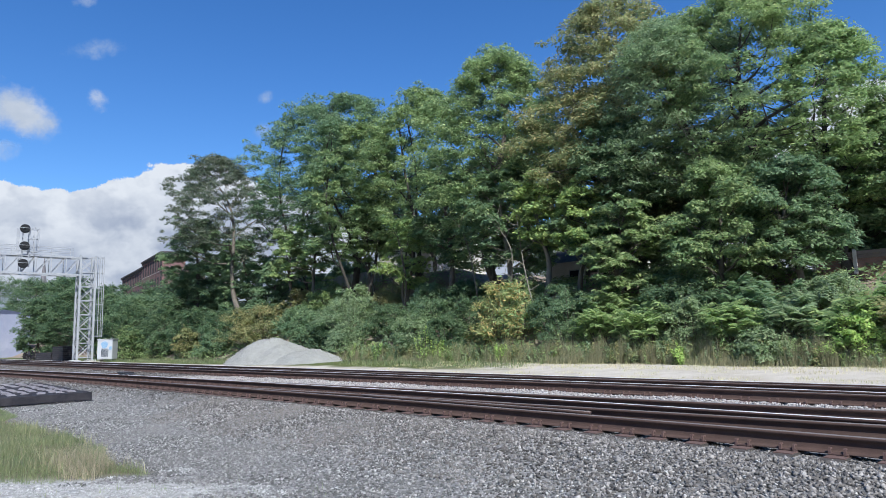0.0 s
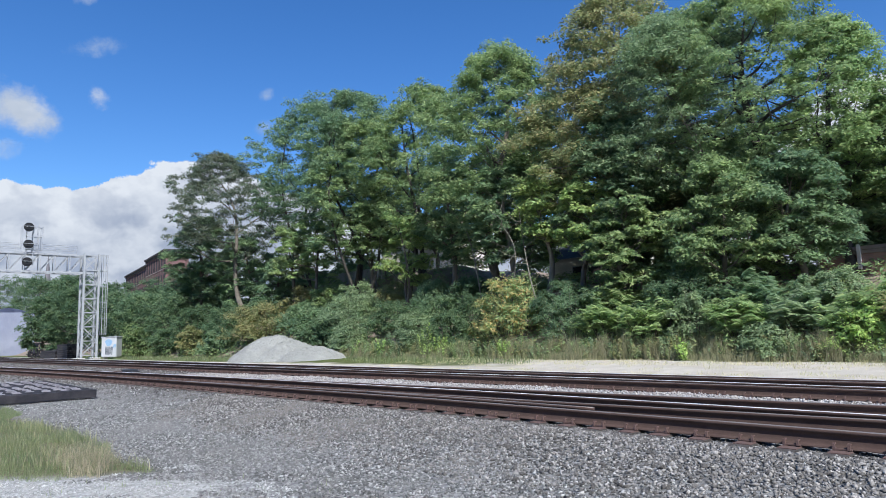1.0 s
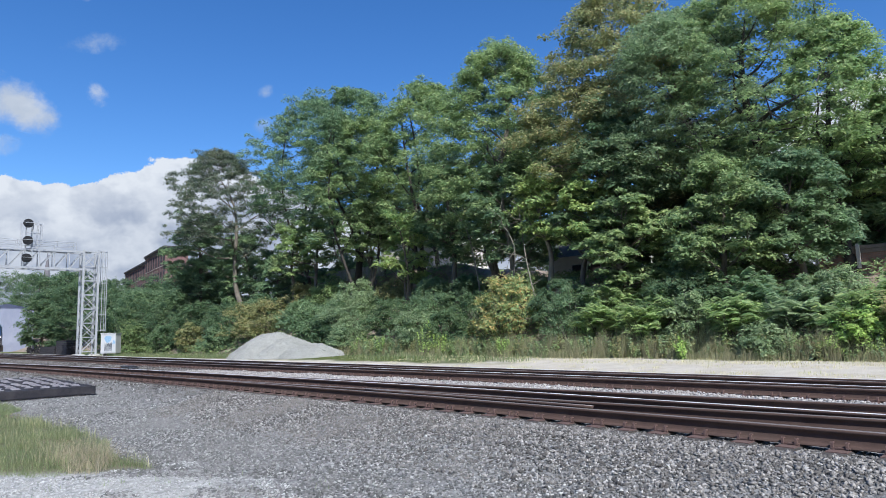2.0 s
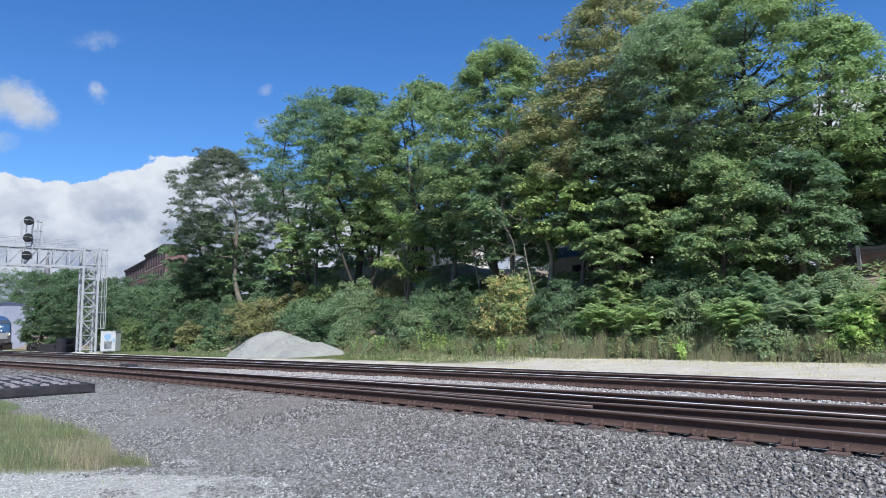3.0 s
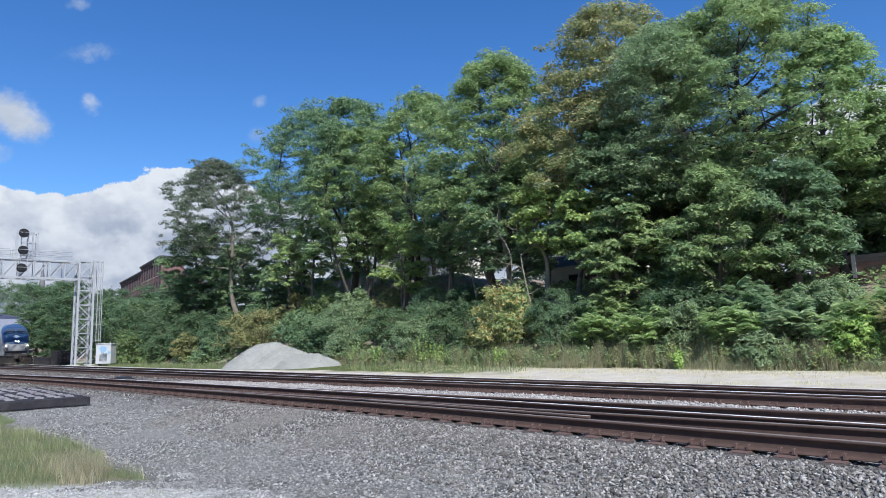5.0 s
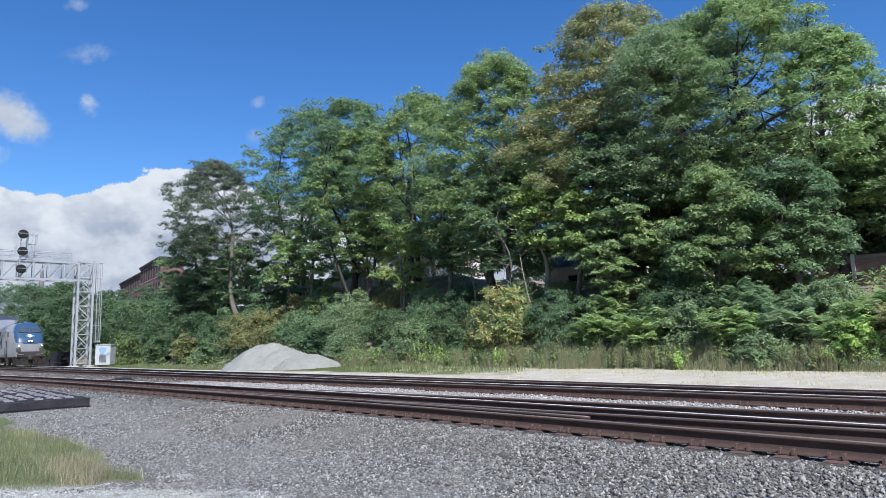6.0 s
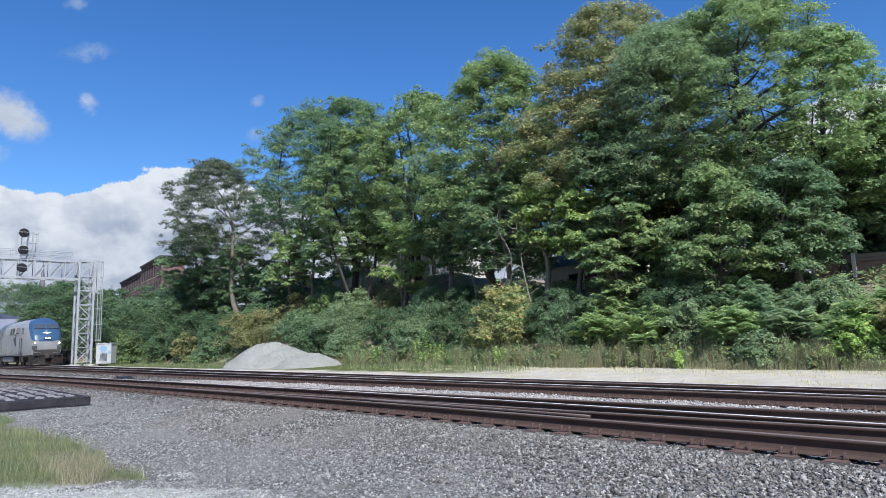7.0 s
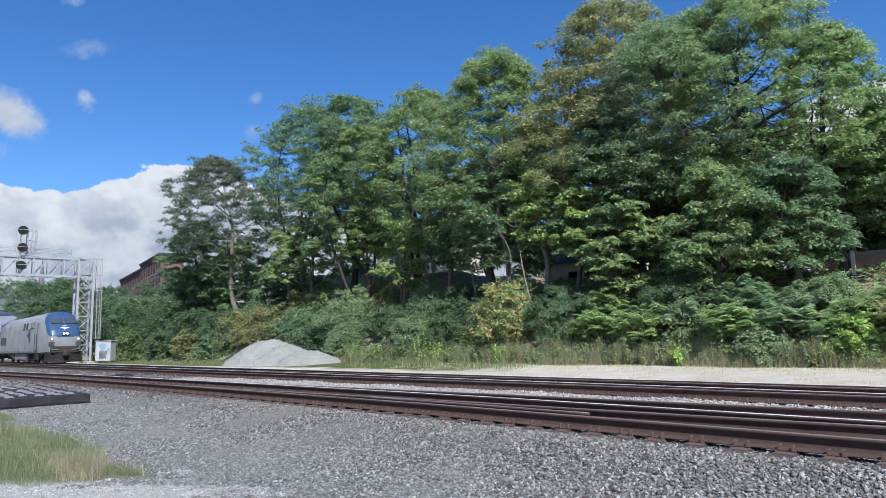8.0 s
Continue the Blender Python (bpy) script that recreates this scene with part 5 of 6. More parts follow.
def puff(az, el, wa, we, skew):
    """Density of a small cloud that trails off down-wind, fading to its rim."""
    def density(a, e):
        return 1.05 - ((a - az) / wa) ** 2 - ((e - el + skew * (a - az)) / we) ** 2
    return density


CLOUD_WHITE = cloud_material("cloud_white", (0.93, 0.95, 1.0), (0.40, 0.46, 0.60), 0.57, 0.85, 0.30)
CLOUD_THIN = cloud_material("cloud_thin", (0.66, 0.74, 0.86), (0.50, 0.60, 0.76), 0.55, 1.8, 2.0)
CLOUD_PUFF = cloud_material("cloud_puff", (0.84, 0.89, 1.0), (0.55, 0.64, 0.78), 0.50, 1.9, 1.6)


def bank_density(a, e):
    top = np.interp(a, [-180, -150, -125, -100, -84, -77.5, -75.2, -72.6, -69.2, -66, -62.5, -57, -45, -30, -22, -16, -8, 10, 60, 120, 180], [12, 15, 9, 12.5, 12.1, 12.3, 13.4, 14.4, 15.2, 15.0, 13.4, 10.4, 9.0, 10, 13.5, 18.4, 17.8, 14, 12, 16, 12])
    return np.clip((top - e) * 0.55, -1.2, 1.0) * np.clip((e + 3) / 3, 0, 1)


# Sunlight painted in: whiter towards the bank's top edge, greyer below.
def bank_lit(a, e):
    top = np.interp(a, [-84, -77.5, -72.6, -66, -57, -20, 10], [11.2, 11.4, 14.2, 15, 10.4, 14, 14])
    return np.clip(0.62 - (top - e) * 0.13, 0.10, 0.60)


# Carried on unseen behind the camera, where its glow adds fill light.
cloud("cloud_bank", "long bank of white cumulus with grey folds, continued unseen all round as fill light", -180, 180, -1.5, 21, bank_density, bank_lit, CLOUD_WHITE, 0.35, n=(360, 50))
one = lambda a, e: 0.45 + 0 * a
for az, el, wa, we, mat in ((-82.0, 17.5, 3.4, 2.1, CLOUD_PUFF), (-76.2, 18.9, 1.3, 1.15, CLOUD_PUFF), (-82.6, 14.4, 1.7, 0.9, CLOUD_THIN), (-63.0, 17.9, 1.5, 1.0, CLOUD_THIN), (-63.0, 20.4, 1.0, 0.8, CLOUD_THIN), (-76.2, 22.6, 2.6, 1.0, CLOUD_THIN), (-77.6, 25.9, 1.3, 0.7, CLOUD_THIN)):
    cloud("cloud", "small drifting white cloud in the blue sky" if mat is CLOUD_PUFF else "thin veil of cloud in the blue sky", az - wa * 1.3, az + wa * 1.3, el - we * 1.3, el + we * 1.3, (lambda p, k: (lambda a, e: p(a, e) * k))(puff(az, el, wa, we, 0.3 if mat is CLOUD_PUFF else -0.2), 1.15 if mat is CLOUD_PUFF else 0.9), one, mat, 0.7, 3000.0, (30, 24))

# ---------------------------------------------------------------- loose stones, grass and weeds


def stones(name, x, y, z, size, material, seed, label, sharp=False):
    """Broken stones as one piece of ground cover: flat-lying flakes of four or six faces, all different."""
    r = np.random.RandomState(seed)
    n = len(x)
    k = 4 if sharp else 5
    axes = np.array([[1, 0, -0.3], [-0.5, 0.87, -0.3], [-0.5, -0.87, -0.3], [0, 0, 1], [0, 0, -1]])[:k]
    v = np.repeat(axes[None], n, 0) * r.uniform(0.6, 1.3, (n, k, 1)) + r.normal(0, 0.2, (n, k, 3))
    v *= (size[:, None, None] * 0.58) * r.uniform(0.75, 1.35, (n, 1, 3)) * np.array([1.2, 0.95, 0.66])
    turn, tip, way = r.uniform(0, 6.28, n), np.abs(r.normal(0, 0.42, n)), r.uniform(0, 6.28, n)
    w, qa, qb, qc = np.cos(tip / 2), np.sin(tip / 2) * np.cos(way), np.sin(tip / 2) * np.sin(way), 0 * tip
    c, d = np.cos(turn), np.sin(turn)
    v = np.stack([v[..., 0] * c[:, None] - v[..., 1] * d[:, None], v[..., 0] * d[:, None] + v[..., 1] * c[:, None], v[..., 2]], -1)
    rot = np.stack([1 - 2 * (qb * qb + qc * qc), 2 * (qa * qb - qc * w), 2 * (qa * qc + qb * w), 2 * (qa * qb + qc * w), 1 - 2 * (qa * qa + qc * qc), 2 * (qb * qc - qa * w), 2 * (qa * qc - qb * w), 2 * (qb * qc + qa * w), 1 - 2 * (qa * qa + qb * qb)], -1).reshape(n, 3, 3)
    v = np.einsum("nij,nkj->nki", rot, v) + np.stack([x, y, z + size * r.uniform(0.02, 0.3, n)], -1)[:, None]
    t = np.array([[0, 1, 3], [1, 2, 3], [2, 0, 3], [1, 0, 4], [2, 1, 4], [0, 2, 4]])
    t = np.array([[0, 1, 3], [1, 2, 3], [2, 0, 3], [1, 0, 2]]) if sharp else t
    f = (t[None] + (np.arange(n) * k)[:, None, None]).reshape(-1, 3)
    ob = mesh_part(name, v.reshape(-1, 3), f, material)
    return tagged(ob, label, "gravel", kind="stuff")


def stone_material(name, dark, light, tint):
    m = Nodes(name)
    co = m.coords(True)
    isl = m.add("ShaderNodeNewGeometry").outputs["Random Per Island"]
    col = m.mix(m.math("POWER", isl, 2.1), dark, light)
    col = m.mix(m.noise(co, 0.7, 4, 0.6, 0.4, 0.75), col, tint)
    grain = m.noise(co, 90, 3)
    col = m.mix(m.math("MULTIPLY", grain, 0.3), col, tuple(c * 0.5 for c in dark))
    m.bump(grain, 0.3, 0.004)
    return m.done(col, 0.85, 0, 0.3)


GREY_STONE = stone_material("grey_stone", (0.080, 0.078, 0.073), (0.62, 0.60, 0.565), (0.275, 0.266, 0.250))
DARK_STONE = stone_material("ballast_stone", (0.072, 0.066, 0.060), (0.48, 0.450, 0.415), (0.225, 0.204, 0.184))
WHITE_STONE = stone_material("pale_stone", (0.22, 0.20, 0.185), (0.60, 0.56, 0.525), (0.38, 0.345, 0.32))


FINE_STONE = stone_material("white_chips", (0.24, 0.235, 0.22), (0.80, 0.785, 0.75), (0.50, 0.49, 0.465))
BROWN_STONE = stone_material("brown_ballast", (0.06, 0.054, 0.050), (0.36, 0.335, 0.31), (0.165, 0.145, 0.13))


def scatter(n, x0, x1, keep, seed, y0, y1, near=None):
    """Random places on a stretch of ground for which keep(x, y) is true."""
    r = np.random.RandomState(seed)
    x, y = r.uniform(x0, x1, n), r.uniform(y0, y1, n)
    k = keep(x, y)
    return x[k], y[k]


def lay(name, x, y, lo, hi, mat, seed, label, sharp=False):
    r = np.random.RandomState(seed)
    stones(name, x, y, ground_z(x, y), r.uniform(lo ** 0.5, hi ** 0.5, len(x)) ** 2, mat, seed + 1, label, sharp)


def lawn(x, y):
    """The grass beside the camera."""
    return (y < 3.05 + 0.25 * smooth_noise(x, y, 2.2, 51)) & (x < -9.0 - (2.9 - y) * 0.75 + 0.35 * smooth_noise(x, y, 1.2, 52))


yard = lambda x, y: ~lawn(x - 0.15, y) & (y < near_rail(x) - 0.08) & (y > 1.55 + (x + 9.6) * 0.86 - 2.0) & (y > 0.9)
speck = lambda x, y: np.sin(x * 917.3 + y * 613.7)          # a scattered edge between two kinds of stone
fines = lambda x, y: y - 0.23 * x + 0.8 * smooth_noise(x, y, 1.1, 33) + 0.4 * smooth_noise(x, y, 0.3, 32) < 4.75
x, y = scatter(115000, -17, 1.0, lambda x, y: yard(x, y) & ~fines(x, y) & (x > -14.5 + 2.5 * speck(x, y)) & (y < near_rail(x) - 1.4 + 0.3 * smooth_noise(x, y, 2.0, 31) + 1.0 * speck(y, x)), 41, 0.5, 8)
lay("gravel", x, y, 0.012, 0.046, GREY_STONE, 42, "loose grey crushed stone over the yard", True)
x, y = scatter(60000, -11, -1.0, lambda x, y: yard(x, y) & fines(x, y) & (smooth_noise(x, y, 0.6, 34) > -0.6), 36, 0.9, 5)
lay("gravel", x, y, 0.010, 0.034, FINE_STONE, 37, "patch of bright white stone chips beside the grass", True)
x, y = scatter(40000, -30, -12, lambda x, y: yard(x, y) & (y < near_rail(x) - 0.75 + 0.35 * speck(y, x)) & (x < -14.5 + 2.5 * speck(x, y)), 43, 0.8, 8)
lay("gravel", x, y, 0.020, 0.046, GREY_STONE, 44, "loose grey crushed stone over the yard")
x, y = scatter(66000, -16, 1.5, lambda x, y: yard(x, y) & (y < near_rail(x) - 0.24 - 0.1 * np.abs(speck(x, y))) & (y > near_rail(x) - 1.7 + 0.25 * smooth_noise(x, y, 2.0, 31) + 1.1 * speck(y, x) - 0.5 * step(-8, -2, x)), 45, 5.0, 8)
lay("ballast", x, y, 0.018, 0.058, DARK_STONE, 46, "coarse dark ballast stones at the near track's shoulder")
x, y = scatter(60000, -20, 1.5, lambda x, y: (y < near_rail(x) + 0.10) & (y > near_rail(x) - 0.36), 101, 5.0, 8)
lay("ballast", x, y, 0.016, 0.036, BROWN_STONE, 102, "small rust-stained chips beside the near rail", True)
x, y = scatter(42000, -28, 2, lambda x, y: (y > near_rail(x) + 2.05 + np.minimum(branch_offset(x), 1.3)) & (y < third_rail(x) - 0.28), 47, 7.5, 12.5)
lay("ballast", x, y, 0.03, 0.065, WHITE_STONE, 48, "pale ballast stones between the tracks")
x, y = scatter(26000, -42, -13, lambda x, y: (y < near_rail(x) - 0.2) & (y > near_rail(x) - 1.15 + 0.4 * speck(y, x)), 103, 0.5, 8)
lay("ballast", x, y, 0.03, 0.065, BROWN_STONE, 104, "brown-grey ballast beside the curving near track")
x, y = scatter(20000, -70, -28, lambda x, y: (y > near_rail(x) - 1.5) & (y < 16.0), 76, 3.0, 16.0)
lay("ballast", x, y, 0.05, 0.11, BROWN_STONE, 77, "grey-brown ballast of the far track beds")
x, y = scatter(20000, -30, 2, lambda x, y: ((y > near_rail(x) + 0.12) & (y < near_rail(x) + 1.4)) | ((y > third_rail(x) + 0.1) & (y < 15.2)), 49, 6.5, 15.2)
lay("ballast", x, y, 0.03, 0.08, DARK_STONE, 50, "rust-stained ballast between the rails")


r = np.random.RandomState(78)
pick = r.choice(np.flatnonzero((PILE_Z > -0.42).ravel()), 9000)
stones("gravel", PILE_X.ravel()[pick] + r.uniform(-0.06, 0.06, len(pick)), PILE_Y.ravel()[pick] + r.uniform(-0.05, 0.05, len(pick)), PILE_Z.ravel()[pick], r.uniform(0.02, 0.05, len(pick)), stone_material("pile_stone", (0.32, 0.318, 0.29), (0.50, 0.495, 0.46), (0.37, 0.366, 0.335)), 79, "crushed stones on the gravel heap")


def blades(name, x, y, h, w, material, seed, label, lean=0.35, z=None, kind="stuff", category="grass", parent=None):
    """Bent, tapering blades of grass as one piece of ground cover."""
    r = np.random.RandomState(seed)
    n = len(x)
    a = r.uniform(0, 6.28, n)
    side = np.stack([np.cos(a), np.sin(a), 0 * a], -1) * (w * r.uniform(0.6, 1.4, n))[:, None]
    b = r.uniform(0, 6.28, n)
    out = np.stack([np.cos(b), np.sin(b), 0 * b], -1) * (h * np.abs(r.normal(0, lean, n)))[:, None]
    base = np.stack([x, y, (ground_z(x, y) if z is None else z) - 0.02], -1)
    up = np.array([0, 0, 1.0]) * h[:, None]
    mid, tip = base + up * 0.6 + out * 0.3, base + up + out
    v = np.stack([base - side, base + side, mid + side * 0.6, tip, mid - side * 0.6], 1).reshape(-1, 3)
    f = (np.array([[0, 1, 2], [0, 2, 4], [4, 2, 3]])[None] + (np.arange(n) * 5)[:, None, None]).reshape(-1, 3)
    ob = mesh_part(name, v, f, material, parent)
    return tagged(ob, label, category, kind=kind) if parent is None else ob


r = np.random.RandomState(9)
x, y = scatter(105000, -26, -8.4, lambda x, y: lawn(x, y) & (smooth_noise(x, y, 0.5, 53) > -0.85), 54, 0.4, 3.6)
blades("grass", x, y, r.uniform(0.04, 0.19, len(x)) * (0.75 + 0.35 * smooth_noise(x, y, 0.9, 59)), np.full(len(x), 0.0030), GRASS_GREEN, 55, "patch of rough green grass on the gravel", 0.55)
x, y = scatter(9000, -16, -8.2, lambda x, y: lawn(x + 0.2, y) & (smooth_noise(x, y, 1.6, 56) > 0.1), 57, 0.6, 3.6)
blades("grass", x, y, r.uniform(0.10, 0.30, len(x)), np.full(len(x), 0.004), GRASS_DRY, 58, "dry seed heads in the rough grass", 0.5)
x, y = scatter(5000, -12.4, -8.6, lambda x, y: ((x + 10.2) / 0.85) ** 2 + ((y - 2.5) / 0.38) ** 2 < 1 + 0.6 * smooth_noise(x, y, 0.5, 35), 38, 1.8, 3.2)
blades("seed_grass", x, y, r.uniform(0.12, 0.36, len(x)), np.full(len(x), 0.0022), FEATHER, 39, "feathery reddish-brown seed heads over the grass", 0.55)
# tall weeds along the embankment's foot
x, y = scatter(100000, -36, 2, lambda x, y: (y > 22.2 + 0.3 * smooth_noise(x, y, 3, 61)) & (smooth_noise(x, y, 1.4, 62) > -0.35 - 0.3 * (x > -20)), 63, 20.8, 23.6)
h = (0.28 + (0.5 + 0.16 * (x > -22)) * step(21.8, 22.9, y)) * r.uniform(0.4, 1.2, len(x)) * np.clip(0.8 + 0.5 * smooth_noise(x, y, 1.1, 60), 0.25, 1.3)
blades("weeds", x, y, h, np.full(len(x), 0.0062), WEED, 64, "tall dry weeds along the embankment's foot", 0.22)
x, y = scatter(20000, -110, -18, lambda x, y: (y > 19.6 + 0.5 * smooth_noise(x, y, 5, 65)) & (y < 24) & ((np.abs(x + 39.5) > 7.5) | (y > 24)), 66, 18.5, 24)
blades("grass", x, y, r.uniform(0.06, 0.32, len(x)) * np.clip(0.9 + 0.5 * smooth_noise(x, y, 2.5, 82), 0.3, 1.5), np.full(len(x), 0.02), GRASS_GREEN, 67, "green grass verge beyond the tracks", 0.35)
x, y = scatter(46000, -26, 3, lambda x, y: smooth_noise(x, y, 1.8, 68) + 0.5 * smooth_noise(x, y, 0.5, 67) > 0.35 - 0.7 * step(19.6, 21.6, y), 69, 16.4, 22.4)
blades("grass", x, y, r.uniform(0.02, 0.13, len(x)), np.full(len(x), 0.005), STRAW, 70, "sparse dry grass on the dirt road", 0.6)
x, y = scatter(900, -9.5, -5.5, lambda x, y: (smooth_noise(x, y, 0.7, 71) > 0.55) & (y < 4.6 + (x + 6) * 0.5), 72, 1.4, 4.4)
blades("grass", x, y, r.uniform(0.03, 0.12, len(x)), np.full(len(x), 0.004), GRASS_GREEN, 73, "thin tufts of grass in the gravel", 0.6)
# leafy weeds among the dry stalks
for k, mat in enumerate((GREEN, OLIVE, GREEN_BLUE)):
    x, y = scatter(620, -34, 2, lambda x, y: smooth_noise(x, y, 2.0, 80 + k) > -0.2, 81 + k, 22.3, 23.8)
    foot = np.stack([x, y, ground_z(x, y) - 0.02], -1)
    rr = np.random.RandomState(90 + k)
    tip = foot + np.stack([rr.normal(0, 0.12, len(x)), rr.normal(0, 0.12, len(x)), rr.uniform(0.25, 0.95, len(x))], -1)
    ob = mesh_part("weeds", *shoots(foot, tip, 46, rr.uniform(0.10, 0.2, len(x)), 0.085, rr), mat, None)
    tagged(ob, "leafy weeds among dry stalks at the embankment", "weeds", kind="stuff")
# weedy slope cover under the shrubs
x, y = scatter(70000, -80, 2, lambda x, y: smooth_noise(x, y, 2.2, 74) > -0.35 + 0.35 * step(29, 34, y), 75, 22.8, 37)
c = np.stack([x, y, ground_z(x, y) + np.random.RandomState(5).uniform(0.03, 0.75, len(x))], -1)
ob = mesh_part("undergrowth", *leaf_arrays(c, np.tile([0.0, -0.2, 0.9], (len(x), 1)), 0.2, np.random.RandomState(6)), GREEN, None)
tagged(ob, "low leafy undergrowth covering the embankment", "undergrowth", kind="stuff")
for i, (px, py, top, wide) in enumerate([(-21.0, 22.4, 1.15, 0.9), (-26.4, 22.4, 1.9, 1.3), (-30.6, 22.6, 1.7, 1.3), (-25.6, 22.7, 1.5, 0.9), (-33.4, 22.8, 1.0, 1.1), (-12.2, 22.4, 0.9, 0.6), (-64.0, 23.6, 2.6, 1.9)]):
    shrub("sapling", px, py, top, wide, 300 + i, SAPLING, "young sapling with bright yellow-green leaves", 70, 0.11, 7, 0.5, "saplings", "sapling", 0.2, False)

# ---------------------------------------------------------------- buildings and lineside things


def brick_material(name, c1, c2, worn, soot):
    m = Nodes(name)
    co = m.coords()
    mp = m.add("ShaderNodeMapping")
    mp.inputs["Rotation"].default_value = (radians(90), 0, 0)
    m.link(co, mp.inputs[0])
    b = m.add("ShaderNodeTexBrick", Scale=1.0)
    b.inputs["Brick Width"].default_value, b.inputs["Row Height"].default_value, b.inputs["Mortar Size"].default_value = 0.22, 0.075, 0.008
    b.inputs["Color1"].default_value, b.inputs["Color2"].default_value, b.inputs["Mortar"].default_value = (*c1, 1), (*c2, 1), (0.22, 0.18, 0.17, 1)
    m.link(mp.outputs[0], b.inputs["Vector"])
    col = m.mix(m.noise(co, 0.25, 6, 0.65, 0.35, 0.75), b.outputs["Color"], worn)
    col = m.mix(m.noise(co, 0.9, 6, 0.7, 0.5, 0.8), col, soot)
    m.bump(b.outputs["Fac"], 0.3, 0.01)
    return m.done(col, 0.9, 0, 0.2)


BRICK = brick_material("mill_brick", (0.13, 0.062, 0.058), (0.17, 0.085, 0.078), (0.20, 0.125, 0.115), (0.09, 0.05, 0.046))
WALL_BRICK = brick_material("wall_brick", (0.24, 0.125, 0.095), (0.32, 0.18, 0.14), (0.36, 0.26, 0.21), (0.14, 0.10, 0.085))
SILL = surface("window_sill_stone", (0.34, 0.30, 0.27), (0.42, 0.38, 0.34), 2, 0.85)
FRAME_GREY = surface("window_frame_paint", (0.30, 0.30, 0.30), (0.42, 0.42, 0.42), 3, 0.7)
FRAME_DARK = surface("mill_window_frame", (0.09, 0.08, 0.08), (0.14, 0.13, 0.125), 3, 0.8)
MILL_GLASS = surface("mill_glass", (0.022, 0.022, 0.028), (0.05, 0.047, 0.05), 0.6, 0.8, spec=0.06)
TAR = surface("tar_roof", (0.06, 0.055, 0.055), (0.09, 0.085, 0.08), 1.5, 0.9)


def mill(x0, y, w, depth, z0, top, bays, storeys, label):
    """A brick mill: piers and bands round recessed windows, a projecting cornice."""
    ob = thing("brick_mill", pose(x0, y, z0, 0, 0, -7.6), label, "factory building", "old mill")
    h = top - z0
    sh = (h - 0.25) / storeys
    bay = w / bays
    ww, wh = bay * 0.6, sh * 0.72
    bm = bmesh.new()
    for b in range(bays + 1):
        a0 = 0 if b == 0 else b * bay - (bay - ww) / 2
        a1 = w if b == bays else b * bay + (bay - ww) / 2
        box(bm, a0, a1, 0, 0.5, 0, h)
    for s in range(storeys + 1):
        c0 = 0 if s == 0 else s * sh - (sh - wh) * 0.3
        c1 = h if s == storeys else s * sh + (sh - wh) * 0.7
        for b in range(bays):
            box(bm, b * bay + (bay - ww) / 2 - 0.001, (b + 1) * bay - (bay - ww) / 2 + 0.001, 0.04, 0.5, c0, c1)
    box(bm, 0, w, 0.5, depth, 0, h - 0.3)
    part("wall", bm, BRICK, ob, "weathered red brick wall")
    bm = bmesh.new()
    box(bm, -0.3, w + 0.3, -0.35, depth + 0.2, h, h + 0.35, 0.05)
    box(bm, -0.1, w + 0.1, -0.15, 0.2, h - 0.35, h)
    part("roof", bm, TAR, ob, "dark overhanging roof edge")
    for s in range(storeys):
        for b in range(bays):
            cx, c0 = (b + 0.5) * bay, s * sh + (sh - wh) * 0.7
            bm = bmesh.new()
            for u in (-ww / 2, -0.03, ww / 2 - 0.07):
                box(bm, cx + u, cx + u + 0.07, 0.015, 0.06, c0, c0 + wh)
            for v in (0, 0.5, 0.97):
                box(bm, cx - ww / 2, cx + ww / 2, 0.015, 0.06, c0 + v * wh - 0.03, c0 + v * wh + 0.04)
            win = part("window", bm, FRAME_DARK, ob)
            bm = bmesh.new()
            box(bm, cx - ww / 2, cx + ww / 2, 0.03, 0.06, c0, c0 + wh)
            part("pane", bm, MILL_GLASS, win)
            bm = bmesh.new()
            box(bm, cx - ww / 2 - 0.1, cx + ww / 2 + 0.1, -0.06, 0.02, c0 - 0.14, c0, 0.01)
            part("sill", bm, SILL, win)
    return ob


mill(-141.0, 44.2, 19.0, 4, 3.5, 17.8, 8, 4, "long red brick mill with tall windows")
mill(-170.0, 48.7, 29.0, 12, 3.0, 17.2, 14, 4, "lower wing of the red brick mill")

SHED_BLUE = surface("shed_metal", (0.27, 0.29, 0.37), (0.32, 0.34, 0.42), 0.5, 0.6, 0.1, (0.36, 0.37, 0.44), 0.3, 12, 0.05, 0.01)
SHED_ROOF = surface("shed_roof", (0.36, 0.38, 0.47), (0.42, 0.44, 0.53), 0.5, 0.6, 0.1)


def metal_shed():
    ob = thing("metal_shed", pose(-150, 17.4, -0.5), "pale lavender metal-clad shed beyond the trees", "shed")
    bm = bmesh.new()
    box(bm, -26, 0, 0, 9, 0, 8.4)
    part("wall", bm, SHED_BLUE, ob)
    for k in range(30):
        bm = bmesh.new()
        box(bm, 0.0, 0.05, k * 0.3 + 0.02, k * 0.3 + 0.10, 0, 8.4)
        part("rib", bm, SHED_BLUE, ob)
    bm = bmesh.new()
    v = [(-26.4, -0.4, 8.3), (0.4, -0.4, 8.3), (-26.4, 4.5, 9.3), (0.4, 4.5, 9.3), (-26.4, 9.4, 8.3), (0.4, 9.4, 8.3)]
    q = [bm.verts.new(p) for p in v]
    bm.faces.new((q[0], q[1], q[3], q[2]))
    bm.faces.new((q[2], q[3], q[5], q[4]))
    bmesh.ops.solidify(bm, geom=bm.faces[:], thickness=0.15)
    part("roof", bm, SHED_ROOF, ob)


metal_shed()
